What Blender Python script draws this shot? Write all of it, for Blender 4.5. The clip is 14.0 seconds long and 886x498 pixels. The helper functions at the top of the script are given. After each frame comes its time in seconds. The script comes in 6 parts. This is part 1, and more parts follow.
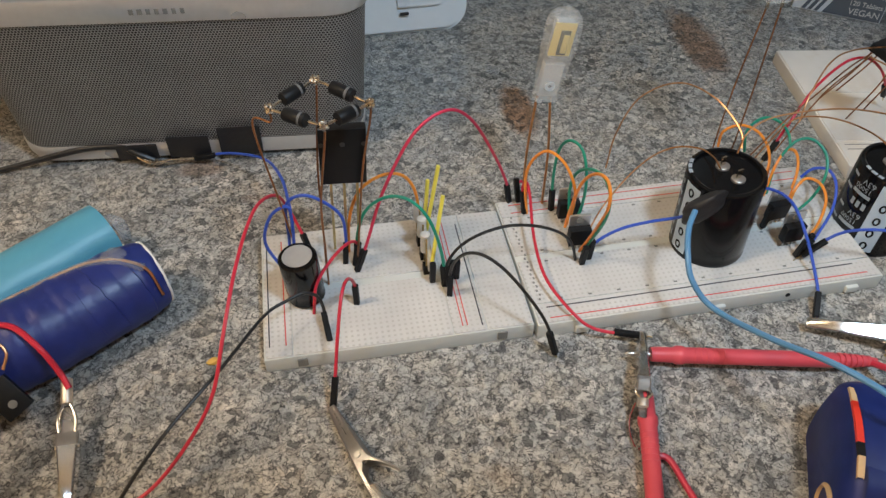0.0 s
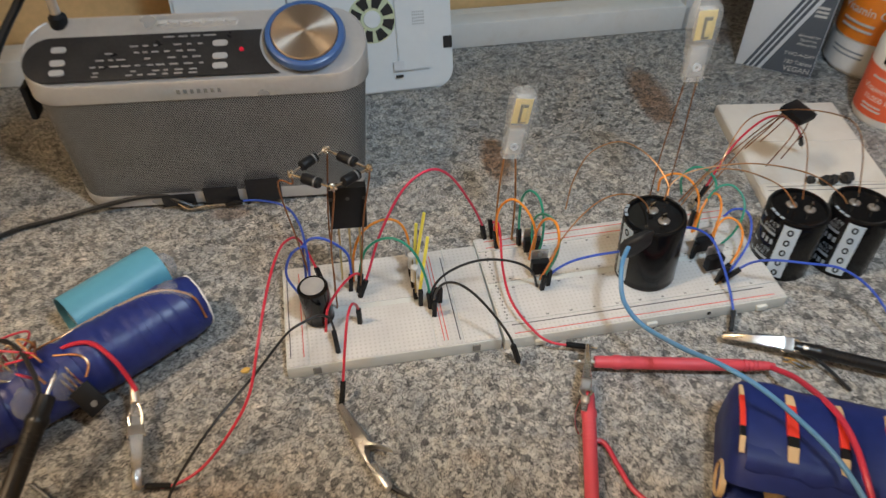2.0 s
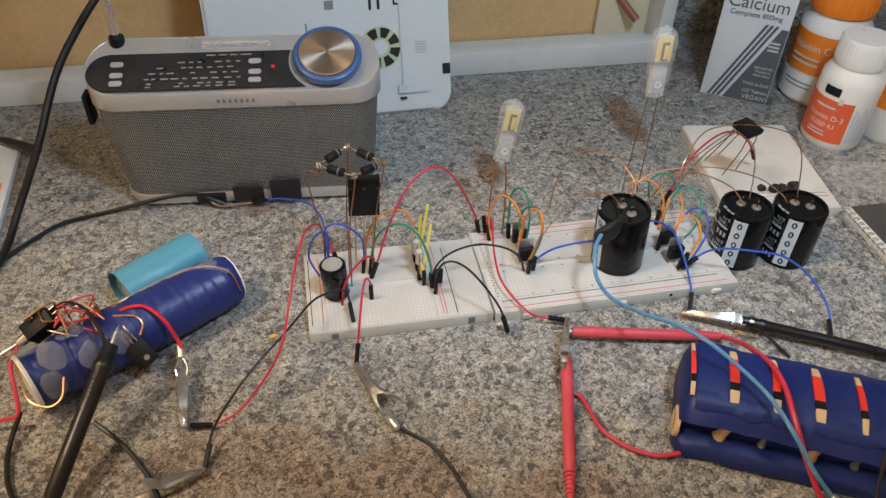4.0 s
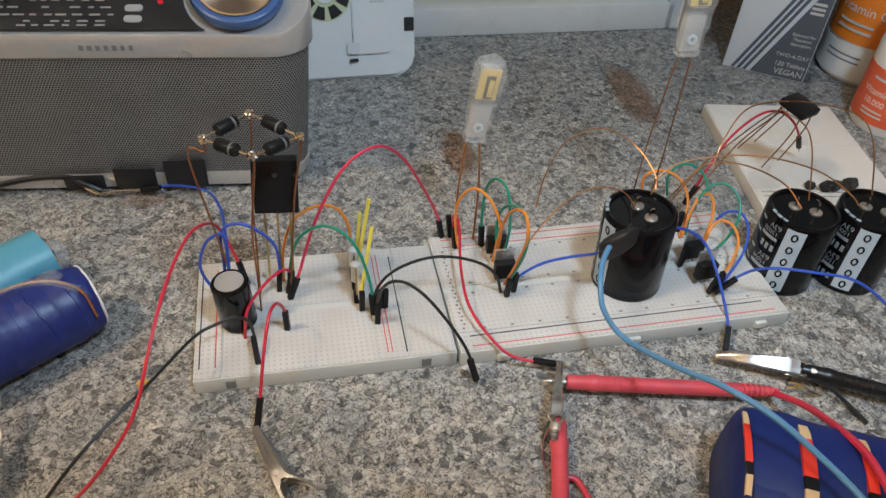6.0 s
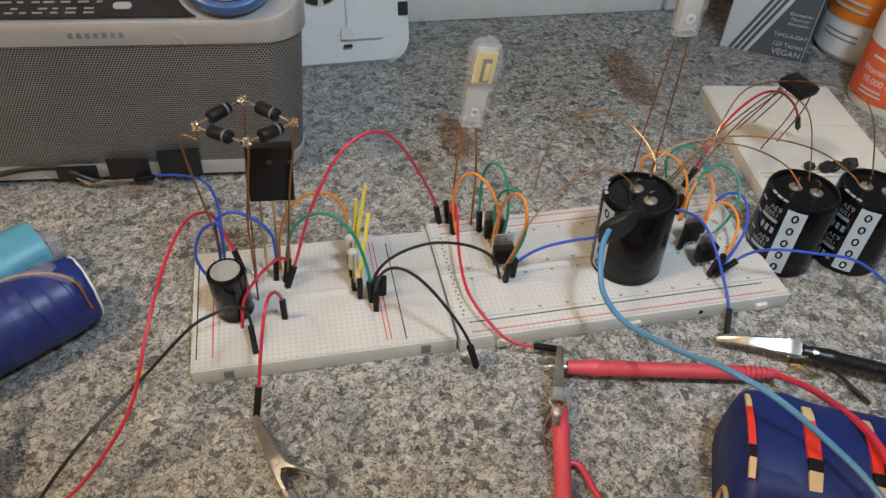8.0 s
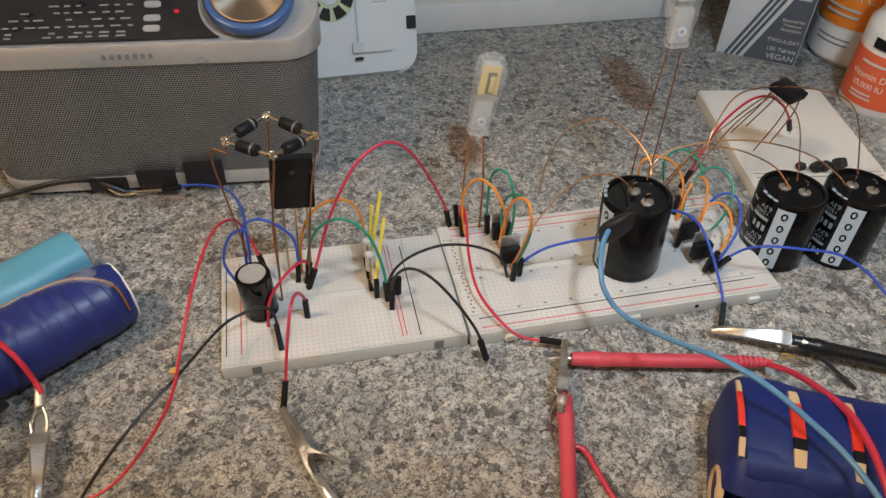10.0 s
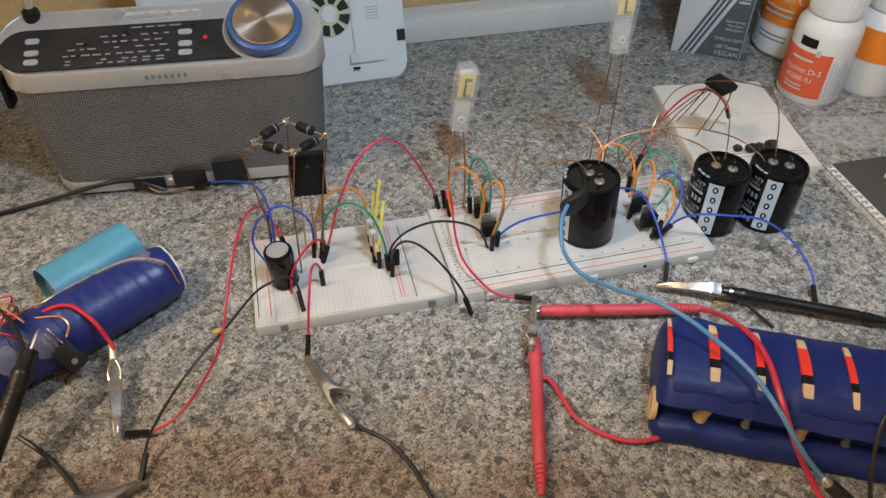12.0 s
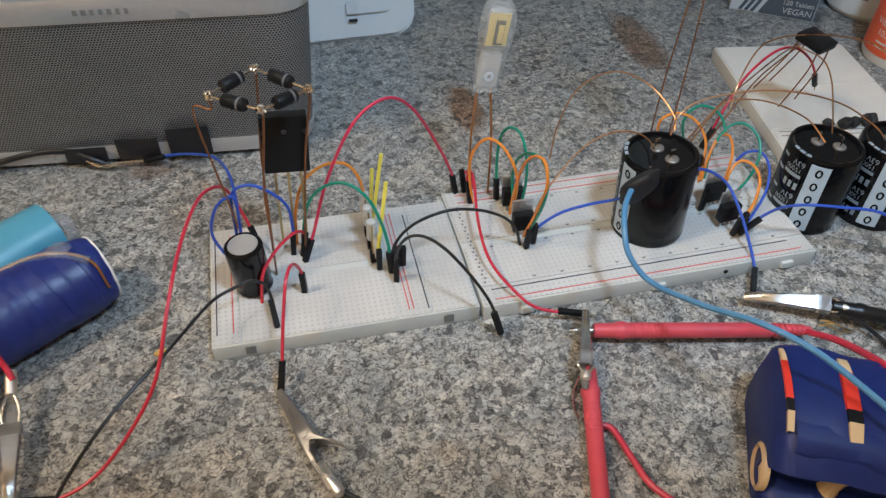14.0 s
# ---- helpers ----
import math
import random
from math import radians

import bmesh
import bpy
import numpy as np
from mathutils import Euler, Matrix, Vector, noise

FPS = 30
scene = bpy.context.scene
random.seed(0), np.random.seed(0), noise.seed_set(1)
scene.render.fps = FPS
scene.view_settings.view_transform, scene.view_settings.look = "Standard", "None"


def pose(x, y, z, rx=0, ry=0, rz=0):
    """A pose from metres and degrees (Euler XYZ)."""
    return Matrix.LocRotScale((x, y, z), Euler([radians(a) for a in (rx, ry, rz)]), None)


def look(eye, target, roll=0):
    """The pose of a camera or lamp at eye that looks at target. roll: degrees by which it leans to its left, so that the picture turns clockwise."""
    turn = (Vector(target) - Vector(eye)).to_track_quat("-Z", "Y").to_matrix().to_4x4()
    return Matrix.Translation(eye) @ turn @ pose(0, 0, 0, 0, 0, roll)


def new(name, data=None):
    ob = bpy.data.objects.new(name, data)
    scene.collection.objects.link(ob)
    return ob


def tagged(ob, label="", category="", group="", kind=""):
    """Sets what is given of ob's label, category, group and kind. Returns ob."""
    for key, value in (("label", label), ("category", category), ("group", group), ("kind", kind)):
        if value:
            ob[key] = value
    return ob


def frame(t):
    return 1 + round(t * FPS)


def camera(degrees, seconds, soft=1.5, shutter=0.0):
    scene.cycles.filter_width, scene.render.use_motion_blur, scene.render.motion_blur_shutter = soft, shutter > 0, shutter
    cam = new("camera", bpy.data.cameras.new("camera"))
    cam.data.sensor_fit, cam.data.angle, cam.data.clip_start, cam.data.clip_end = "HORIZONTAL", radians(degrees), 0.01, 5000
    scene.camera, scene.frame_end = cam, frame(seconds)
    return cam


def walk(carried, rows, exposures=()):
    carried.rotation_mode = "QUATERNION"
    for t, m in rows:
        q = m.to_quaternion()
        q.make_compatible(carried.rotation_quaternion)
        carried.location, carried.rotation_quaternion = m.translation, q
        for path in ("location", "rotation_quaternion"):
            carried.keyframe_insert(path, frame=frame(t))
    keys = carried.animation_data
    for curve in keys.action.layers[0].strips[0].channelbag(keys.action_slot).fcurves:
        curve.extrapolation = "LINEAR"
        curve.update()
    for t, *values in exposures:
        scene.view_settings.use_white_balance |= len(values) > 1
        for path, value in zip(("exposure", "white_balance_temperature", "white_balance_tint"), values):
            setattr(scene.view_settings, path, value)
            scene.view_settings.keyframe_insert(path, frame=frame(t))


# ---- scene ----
cam = camera(60.07, 14.0, soft=1.4, shutter=0.5)
PATH = [
    (0, (0.0079, 0.0350, 0.2659), (-0.0049, 0.3138, -0.0207), 1.43),
    (0.5, (0.0080, 0.0346, 0.2667), (-0.0048, 0.3157, -0.0175), 1.46),
    (1, (0.0087, 0.0343, 0.2675), (-0.0048, 0.3172, -0.0150), 1.39),
    (1.5, (0.0077, 0.0326, 0.2707), (-0.0056, 0.3163, -0.0109), 1.50),
    (2, (0.0218, -0.0187, 0.3297), (0.0050, 0.2672, 0.0505), 0.37),
    (2.2, (0.0206, -0.0373, 0.3364), (0.0055, 0.2538, 0.0625), 0.28),
    (4.3, (0.0188, -0.0945, 0.3527), (0.0069, 0.2084, 0.0918), 2.15),
    (4.5, (0.0056, -0.0700, 0.3418), (-0.0069, 0.2336, 0.0818), 2.69),
    (5, (0.0005, -0.0227, 0.3242), (-0.0130, 0.2809, 0.0640), 3.51),
    (5.5, (0.0224, 0.0043, 0.2862), (0.0168, 0.3069, 0.0246), 4.10),
    (6, (0.0292, 0.0181, 0.2712), (0.0284, 0.3162, 0.0045), 4.26),
    (6.5, (0.0312, 0.0196, 0.2684), (0.0321, 0.3139, -0.0024), 3.92),
    (7, (0.0283, 0.0195, 0.2702), (0.0297, 0.3134, -0.0011), 3.94),
    (7.5, (0.0285, 0.0194, 0.2701), (0.0297, 0.3133, -0.0012), 3.83),
    (8, (0.0288, 0.0201, 0.2682), (0.0300, 0.3140, -0.0031), 3.71),
    (10.3, (0.0269, -0.0079, 0.2932), (0.0233, 0.2867, 0.0226), 2.02),
    (10.5, (0.0252, -0.0250, 0.3071), (0.0215, 0.2690, 0.0359), 1.87),
    (11, (0.0291, -0.0483, 0.3243), (0.0262, 0.2458, 0.0531), 1.44),
    (11.5, (0.0299, -0.0530, 0.3264), (0.0269, 0.2408, 0.0550), 0.67),
    (12, (0.0345, -0.0658, 0.3293), (0.0313, 0.2281, 0.0581), 0.26),
    (12.5, (0.0327, -0.0511, 0.3096), (0.0297, 0.2430, 0.0384), 0.08),
    (13, (0.0313, -0.0750, 0.3349), (0.0289, 0.2207, 0.0656), 0.18),
    (13.5, (0.0185, -0.0124, 0.2810), (0.0165, 0.2797, 0.0078), 1.15),
    (14, (0.0216, 0.0178, 0.2572), (0.0216, 0.3075, -0.0186), 1.50),
]
EXPOSURES = [
    (0.0, -0.29, 6150, 8.5),
    (1.5, -0.29, 6200, 8.5),
    (2.2, -0.26, 6500, 10),
    (4.3, -0.15, 6150, 10),
    (5.0, -0.15, 5950, 8),
    (6.0, -0.28, 6100, 8.5),
    (8.0, -0.27, 6250, 9),
    (10.5, -0.24, 6500, 11),
    (12.0, -0.16, 6150, 10),
    (13.0, -0.17, 6250, 10),
    (13.5, -0.23, 5800, 7.5),
    (14.0, -0.27, 5700, 7),
]
walk(cam, [(t, look(eye, target, roll)) for t, eye, target, roll in PATH], EXPOSURES)

# ---- light ----
world = bpy.data.worlds.new("world")
scene.world = world
world.use_nodes = True
world.node_tree.nodes["Background"].inputs[0].default_value = (0.75, 0.85, 1.0, 1)
world.node_tree.nodes["Background"].inputs[1].default_value = 0.15


def lamp(name, kind, energy, colour, m, **more):
    data = bpy.data.lights.new(name, kind)
    data.energy, data.color = energy, colour
    if "size" in more:
        data.shape, data.size = "DISK", more["size"]
    if "cone" in more:
        data.spot_size, data.spot_blend, data.shadow_soft_size = radians(more["cone"]), more["blend"], more["soft"]
    ob = new(name, data)
    ob.matrix_world = m
    return ob


# warm lamp on the kitchen ceiling, cool work lamp over the front of the counter
ceiling_lamp = lamp("ceiling_lamp", "POINT", 40.0, (1.0, 0.80, 0.58), pose(-0.83, -0.15, 1.42))
ceiling_lamp.data.shadow_soft_size = 0.09
lamp("work_lamp", "SPOT", 11.8, (0.74, 0.94, 1.12), look((0.20, 0.04, 0.60), (-0.30, 5.24, 0.0)), cone=150, blend=0.25, soft=0.045)


# ---- materials ----
def material(name, colour, rough=0.5, metal=0.0, grain=0.0, grain_scale=400.0, bump=0.0, bump_scale=900.0, spec=0.5, coat=0.0, trans=0.0, alpha=1.0, dirt=None):
    m = bpy.data.materials.new(name)
    m.use_nodes = True
    nt = m.node_tree
    b = nt.nodes["Principled BSDF"]
    b.inputs["Base Color"].default_value = (*colour, 1)
    b.inputs["Roughness"].default_value = rough
    b.inputs["Metallic"].default_value = metal
    b.inputs["Specular IOR Level"].default_value = spec
    b.inputs["Coat Weight"].default_value = coat
    b.inputs["Transmission Weight"].default_value = trans
    b.inputs["Alpha"].default_value = alpha
    co = nt.nodes.new("ShaderNodeTexCoord")
    if grain > 0:
        n1 = nt.nodes.new("ShaderNodeTexNoise")
        n1.inputs["Scale"].default_value, n1.inputs["Detail"].default_value = grain_scale, 4
        n2 = nt.nodes.new("ShaderNodeTexNoise")
        n2.inputs["Scale"].default_value, n2.inputs["Detail"].default_value = grain_scale / 9, 3
        add = nt.nodes.new("ShaderNodeMath")
        add.operation = "ADD"
        ramp = nt.nodes.new("ShaderNodeMapRange")
        ramp.inputs["From Min"].default_value, ramp.inputs["From Max"].default_value = 0.6, 1.4
        ramp.inputs["To Min"].default_value, ramp.inputs["To Max"].default_value = 1 - grain, 1 + grain
        mul = nt.nodes.new("ShaderNodeVectorMath")
        mul.operation = "SCALE"
        mul.inputs[0].default_value = colour
        for n in (n1, n2):
            nt.links.new(co.outputs["Object"], n.inputs["Vector"])
        nt.links.new(n1.outputs["Fac"], add.inputs[0])
        nt.links.new(n2.outputs["Fac"], add.inputs[1])
        nt.links.new(add.outputs[0], ramp.inputs["Value"])
        nt.links.new(ramp.outputs[0], mul.inputs["Scale"])
        out = mul.outputs[0]
        if dirt:
            n3 = nt.nodes.new("ShaderNodeTexNoise")
            n3.inputs["Scale"].default_value, n3.inputs["Detail"].default_value, n3.inputs["Roughness"].default_value = dirt[1], 5, 0.65
            r3 = nt.nodes.new("ShaderNodeMapRange")
            r3.inputs["From Min"].default_value, r3.inputs["From Max"].default_value = 0.52, 0.72
            mix = nt.nodes.new("ShaderNodeMix")
            mix.data_type = "RGBA"
            mix.inputs["B"].default_value = (*dirt[0], 1)
            nt.links.new(co.outputs["Object"], n3.inputs["Vector"])
            nt.links.new(n3.outputs["Fac"], r3.inputs["Value"])
            r3.inputs["To Max"].default_value = dirt[2]
            nt.links.new(r3.outputs[0], mix.inputs["Factor"])
            nt.links.new(out, mix.inputs["A"])
            out = mix.outputs["Result"]
        nt.links.new(out, b.inputs["Base Color"])
        rr = nt.nodes.new("ShaderNodeMapRange")
        rr.inputs["From Min"].default_value, rr.inputs["From Max"].default_value = 0.3, 0.7
        rr.inputs["To Min"].default_value, rr.inputs["To Max"].default_value = max(0.03, rough - 0.1), min(1, rough + 0.1)
        nt.links.new(n2.outputs["Fac"], rr.inputs["Value"])
        nt.links.new(rr.outputs[0], b.inputs["Roughness"])
    if bump > 0:
        n4 = nt.nodes.new("ShaderNodeTexNoise")
        n4.inputs["Scale"].default_value, n4.inputs["Detail"].default_value = bump_scale, 3
        bp = nt.nodes.new("ShaderNodeBump")
        bp.inputs["Strength"].default_value, bp.inputs["Distance"].default_value = bump, 0.0005
        nt.links.new(co.outputs["Object"], n4.inputs["Vector"])
        nt.links.new(n4.outputs["Fac"], bp.inputs["Height"])
        nt.links.new(bp.outputs[0], b.inputs["Normal"])
    return m


def granite():
    m = bpy.data.materials.new("granite")
    m.use_nodes = True
    nt = m.node_tree
    b = nt.nodes["Principled BSDF"]
    co = nt.nodes.new("ShaderNodeTexCoord")

    def noise_tex(scale, detail, rough=0.5, dist=0.0):
        n = nt.nodes.new("ShaderNodeTexNoise")
        n.inputs["Scale"].default_value, n.inputs["Detail"].default_value = scale, detail
        n.inputs["Roughness"].default_value, n.inputs["Distortion"].default_value = rough, dist
        nt.links.new(co.outputs["Object"], n.inputs["Vector"])
        return n.outputs["Fac"]

    def ramp(src, stops):
        r = nt.nodes.new("ShaderNodeValToRGB")
        el = r.color_ramp.elements
        el[0].position, el[0].color = stops[0][0], (*stops[0][1], 1)
        el[1].position, el[1].color = stops[-1][0], (*stops[-1][1], 1)
        for p, c in stops[1:-1]:
            el.new(p).color = (*c, 1)
        nt.links.new(src, r.inputs["Fac"])
        return r.outputs["Color"]

    def mix(fac, a, bcol, mode="MIX"):
        x = nt.nodes.new("ShaderNodeMix")
        x.data_type, x.blend_type = "RGBA", mode
        for src, key in ((fac, "Factor"), (a, "A"), (bcol, "B")):
            if hasattr(src, "links"):
                nt.links.new(src, x.inputs[key])
            else:
                x.inputs[key].default_value = src if key == "Factor" else (*src, 1)
        return x.outputs["Result"]

    warp = nt.nodes.new("ShaderNodeTexNoise")
    warp.inputs["Scale"].default_value, warp.inputs["Detail"].default_value = 230, 3
    off = nt.nodes.new("ShaderNodeVectorMath")
    off.operation = "MULTIPLY_ADD"
    off.inputs[1].default_value = (0.0075, 0.0075, 0.0075)
    nt.links.new(co.outputs["Object"], warp.inputs["Vector"])
    nt.links.new(warp.outputs["Color"], off.inputs[0])
    nt.links.new(co.outputs["Object"], off.inputs[2])

    def cells(scale, feature):
        v = nt.nodes.new("ShaderNodeTexVoronoi")
        v.feature = feature
        v.inputs["Scale"].default_value, v.inputs["Randomness"].default_value = scale, 1
        nt.links.new(off.outputs[0], v.inputs["Vector"])
        return v

    sep = nt.nodes.new("ShaderNodeSeparateColor")
    nt.links.new(cells(265, "F1").outputs["Color"], sep.inputs[0])
    sep2 = nt.nodes.new("ShaderNodeSeparateColor")
    nt.links.new(cells(640, "F1").outputs["Color"], sep2.inputs[0])
    grains = ramp(sep.outputs[0], [(0.0, (0.15, 0.15, 0.15)), (0.10, (0.25, 0.25, 0.245)), (0.20, (0.40, 0.385, 0.355)), (0.45, (0.43, 0.435, 0.435)), (0.62, (0.49, 0.465, 0.42)), (0.8, (0.48, 0.48, 0.47)), (1.0, (0.60, 0.58, 0.55))])
    small = ramp(sep2.outputs[0], [(0.0, (0.62, 0.62, 0.63)), (0.3, (0.9, 0.9, 0.9)), (1.0, (1.1, 1.09, 1.07))])
    edge = ramp(cells(265, "DISTANCE_TO_EDGE").outputs["Distance"], [(0.0, (0.34, 0.34, 0.35)), (0.05, (0.60, 0.60, 0.61)), (0.14, (1, 1, 1))])
    broken = ramp(noise_tex(170, 3, 0.6), [(0.45, (0, 0, 0)), (0.57, (1, 1, 1))])
    cracks = ramp(noise_tex(420, 5, 0.65, 1.6), [(0.34, (0.10, 0.10, 0.105)), (0.44, (0.66, 0.66, 0.66)), (0.53, (1, 1, 1))])
    # short dark hooked strokes between the flakes
    hook = nt.nodes.new("ShaderNodeMath")
    hook.operation = "COMPARE"
    hook.inputs[1].default_value, hook.inputs[2].default_value = 0.5, 0.018
    nt.links.new(noise_tex(250, 1.5, 0.5, 0.6), hook.inputs[0])
    gate = ramp(noise_tex(330, 2, 0.5), [(0.45, (0, 0, 0)), (0.51, (0.9, 0.9, 0.9))])
    strokes = mix(1.0, gate, hook.outputs[0], "MULTIPLY")
    tone = ramp(noise_tex(38, 5, 0.65), [(0.32, (0.70, 0.73, 0.76)), (0.5, (0.98, 0.98, 0.97)), (0.7, (1.08, 1.03, 0.97))])
    flecks = ramp(noise_tex(150, 4, 0.62, 1.4), [(0.64, (0, 0, 0)), (0.72, (0.9, 0.9, 0.9))])
    col = mix(1.0, grains, small, "MULTIPLY")
    col = mix(broken, col, mix(1.0, col, edge, "MULTIPLY"))
    col = mix(1.0, col, cracks, "MULTIPLY")
    col = mix(1.0, col, tone, "MULTIPLY")
    col = mix(flecks, col, (0.05, 0.05, 0.052))
    col = mix(strokes, col, (0.055, 0.055, 0.058))
    rust = ramp(noise_tex(20, 4, 0.6, 0.4), [(0.62, (0, 0, 0)), (0.80, (0.45, 0.45, 0.45))])
    col = mix(rust, col, (0.30, 0.19, 0.10))

    def mth(op, a, c=0.0):
        n = nt.nodes.new("ShaderNodeMath")
        n.operation = op
        for i, v in enumerate((a, c)):
            if hasattr(v, "links"):
                nt.links.new(v, n.inputs[i])
            else:
                n.inputs[i].default_value = v
        return n.outputs[0]

    # brown shade and stains painted in the slab: place, half sizes and strength
    speck = mth("ADD", noise_tex(210, 4, 0.7), mth("MULTIPLY", noise_tex(60, 3, 0.6), 0.9))
    sep3 = nt.nodes.new("ShaderNodeSeparateXYZ")
    nt.links.new(co.outputs["Object"], sep3.inputs[0])
    # two bulb shadows, box shadow, warm front past the cool lamp, radio-foot stain
    for wx, wy, rx, ry, amount in ((0.152, 0.500, 0.016, 0.046, 0.8), (0.033, 0.412, 0.011, 0.030, 0.85), (0.222, 0.602, 0.014, 0.020, 0.5), (-0.10, 0.130, 0.060, 0.026, 0.40), (-0.02, 0.122, 0.060, 0.028, 0.44), (0.075, 0.120, 0.050, 0.024, 0.40), (-0.137, 0.343, 0.016, 0.008, 0.5), (-0.176, 0.118, 0.030, 0.020, 0.28)):
        ca, sa = math.cos(radians(WALL)), math.sin(radians(WALL))
        ox, oy = ca * wx + sa * wy, -sa * wx + ca * wy
        dx = mth("DIVIDE", mth("SUBTRACT", sep3.outputs[0], ox), rx)
        dy = mth("DIVIDE", mth("SUBTRACT", sep3.outputs[1], oy), ry)
        near = mth("SUBTRACT", 1.0, mth("ADD", mth("MULTIPLY", dx, dx), mth("MULTIPLY", dy, dy)))
        r = nt.nodes.new("ShaderNodeMapRange")
        r.inputs["From Min"].default_value, r.inputs["From Max"].default_value = 0.50, 1.15
        r.inputs["To Max"].default_value = amount
        nt.links.new(mth("SUBTRACT", mth("ADD", mth("MINIMUM", near, 0.7), mth("MULTIPLY", speck, 1.3)), 0.70), r.inputs["Value"])
        col = mix(r.outputs[0], col, mix(1.0, col, (0.52, 0.27, 0.14), "MULTIPLY"))
    nt.links.new(col, b.inputs["Base Color"])
    b.inputs["Roughness"].default_value = 0.36
    b.inputs["Specular IOR Level"].default_value = 0.35
    bp = nt.nodes.new("ShaderNodeBump")
    bp.inputs["Strength"].default_value, bp.inputs["Distance"].default_value = 0.15, 0.0003
    nt.links.new(noise_tex(260, 3), bp.inputs["Height"])
    nt.links.new(bp.outputs[0], b.inputs["Normal"])
    return m


def grid_material(name, colour, hole_colour, pitch, hole, rough, metal, hexed=False, coords="Object", soft=0.1):
    """A surface with a regular grid of small holes."""
    m = material(name, colour, rough, metal)
    nt = m.node_tree
    b = nt.nodes["Principled BSDF"]
    co = nt.nodes.new("ShaderNodeTexCoord")
    sep = nt.nodes.new("ShaderNodeSeparateXYZ")
    nt.links.new(co.outputs[coords], sep.inputs[0])

    def mth(op, a, c, d=None):
        n = nt.nodes.new("ShaderNodeMath")
        n.operation = op
        for i, s in enumerate((a, c, d)):
            if s is None:
                continue
            if hasattr(s, "links"):
                nt.links.new(s, n.inputs[i])
            else:
                n.inputs[i].default_value = s
        return n.outputs[0]

    def grid(ox, oy, px, py):
        fx = mth("SUBTRACT", mth("FRACT", mth("ADD", mth("DIVIDE", sep.outputs[0], px), ox + 100), 0), 0.5)
        fy = mth("SUBTRACT", mth("FRACT", mth("ADD", mth("DIVIDE", sep.outputs[1], py), oy + 100), 0), 0.5)
        if hexed:
            d = mth("SQRT", mth("ADD", mth("POWER", mth("MULTIPLY", fx, px / pitch), 2), mth("POWER", mth("MULTIPLY", fy, py / pitch), 2)), 0)
        else:
            d = mth("MAXIMUM", mth("ABSOLUTE", fx, 0), mth("ABSOLUTE", fy, 0))
        r = nt.nodes.new("ShaderNodeMapRange")
        r.inputs["From Min"].default_value, r.inputs["From Max"].default_value = hole * (1 - soft), hole * (1 + soft)
        r.inputs["To Min"].default_value, r.inputs["To Max"].default_value = 1, 0
        nt.links.new(d, r.inputs["Value"])
        return r.outputs[0]

    if hexed:
        mask = mth("MAXIMUM", grid(0, 0, pitch, pitch * 1.732), grid(0.5, 0.5, pitch, pitch * 1.732))
    else:
        mask = grid(0, 0, pitch, pitch)
    n2 = nt.nodes.new("ShaderNodeTexNoise")
    n2.inputs["Scale"].default_value, n2.inputs["Detail"].default_value = 45, 5
    nt.links.new(co.outputs["Object"], n2.inputs["Vector"])
    r2 = nt.nodes.new("ShaderNodeMapRange")
    r2.inputs["From Min"].default_value, r2.inputs["From Max"].default_value = 0.3, 0.7
    r2.inputs["To Min"].default_value, r2.inputs["To Max"].default_value = 0.9, 1.06
    nt.links.new(n2.outputs["Fac"], r2.inputs["Value"])
    base = nt.nodes.new("ShaderNodeVectorMath")
    base.operation = "SCALE"
    base.inputs[0].default_value = colour
    nt.links.new(r2.outputs[0], base.inputs["Scale"])
    mx = nt.nodes.new("ShaderNodeMix")
    mx.data_type = "RGBA"
    mx.inputs["B"].default_value = (*hole_colour, 1)
    nt.links.new(mask, mx.inputs["Factor"])
    nt.links.new(base.outputs[0], mx.inputs["A"])
    nt.links.new(mx.outputs["Result"], b.inputs["Base Color"])
    if metal > 0:
        nt.links.new(mth("MULTIPLY", mth("SUBTRACT", 1.0, mask), metal), b.inputs["Metallic"])
    bp = nt.nodes.new("ShaderNodeBump")
    bp.inputs["Strength"].default_value, bp.inputs["Distance"].default_value = 0.35, -0.0004
    nt.links.new(mask, bp.inputs["Height"])
    nt.links.new(bp.outputs[0], b.inputs["Normal"])
    return m


WALL = 13.7
M_GRANITE = granite()
M_WALL = material("wall_paint", (0.82, 0.72, 0.56), 0.8, grain=0.05, grain_scale=60)
M_BROWN = material("brown_hardboard", (0.60, 0.41, 0.20), 0.6, grain=0.14, grain_scale=220, bump=0.2)
M_CREAM = material("cream_panel", (0.66, 0.58, 0.42), 0.6, grain=0.06, grain_scale=120)
M_WHITE_FRAME = material("white_frame_paint", (0.66, 0.68, 0.68), 0.45, grain=0.05, grain_scale=120, dirt=((0.45, 0.42, 0.36), 60, 0.3))
M_PRINTER = material("white_plastic", (0.66, 0.71, 0.745), 0.42, grain=0.03, grain_scale=150)
M_GREYPRINT = material("grey_plastic", (0.22, 0.25, 0.28), 0.5, grain=0.05)
M_BLACK = material("black_plastic", (0.010, 0.010, 0.011), 0.48, grain=0.2, grain_scale=300, spec=0.2)
M_BLACK_MATT = material("black_matt", (0.016, 0.015, 0.015), 0.7, grain=0.2, bump=0.3)
M_SLEEVE = material("black_sleeve", (0.005, 0.005, 0.0055), 0.15, grain=0.1, grain_scale=200, bump=0.06, bump_scale=120, spec=0.3)
M_TAPE = material("black_tape", (0.012, 0.012, 0.014), 0.55, grain=0.25, bump=0.5, bump_scale=300)
M_SILVER = material("silver_paint", (0.60, 0.595, 0.59), 0.34, metal=0.5, grain=0.06, grain_scale=300)
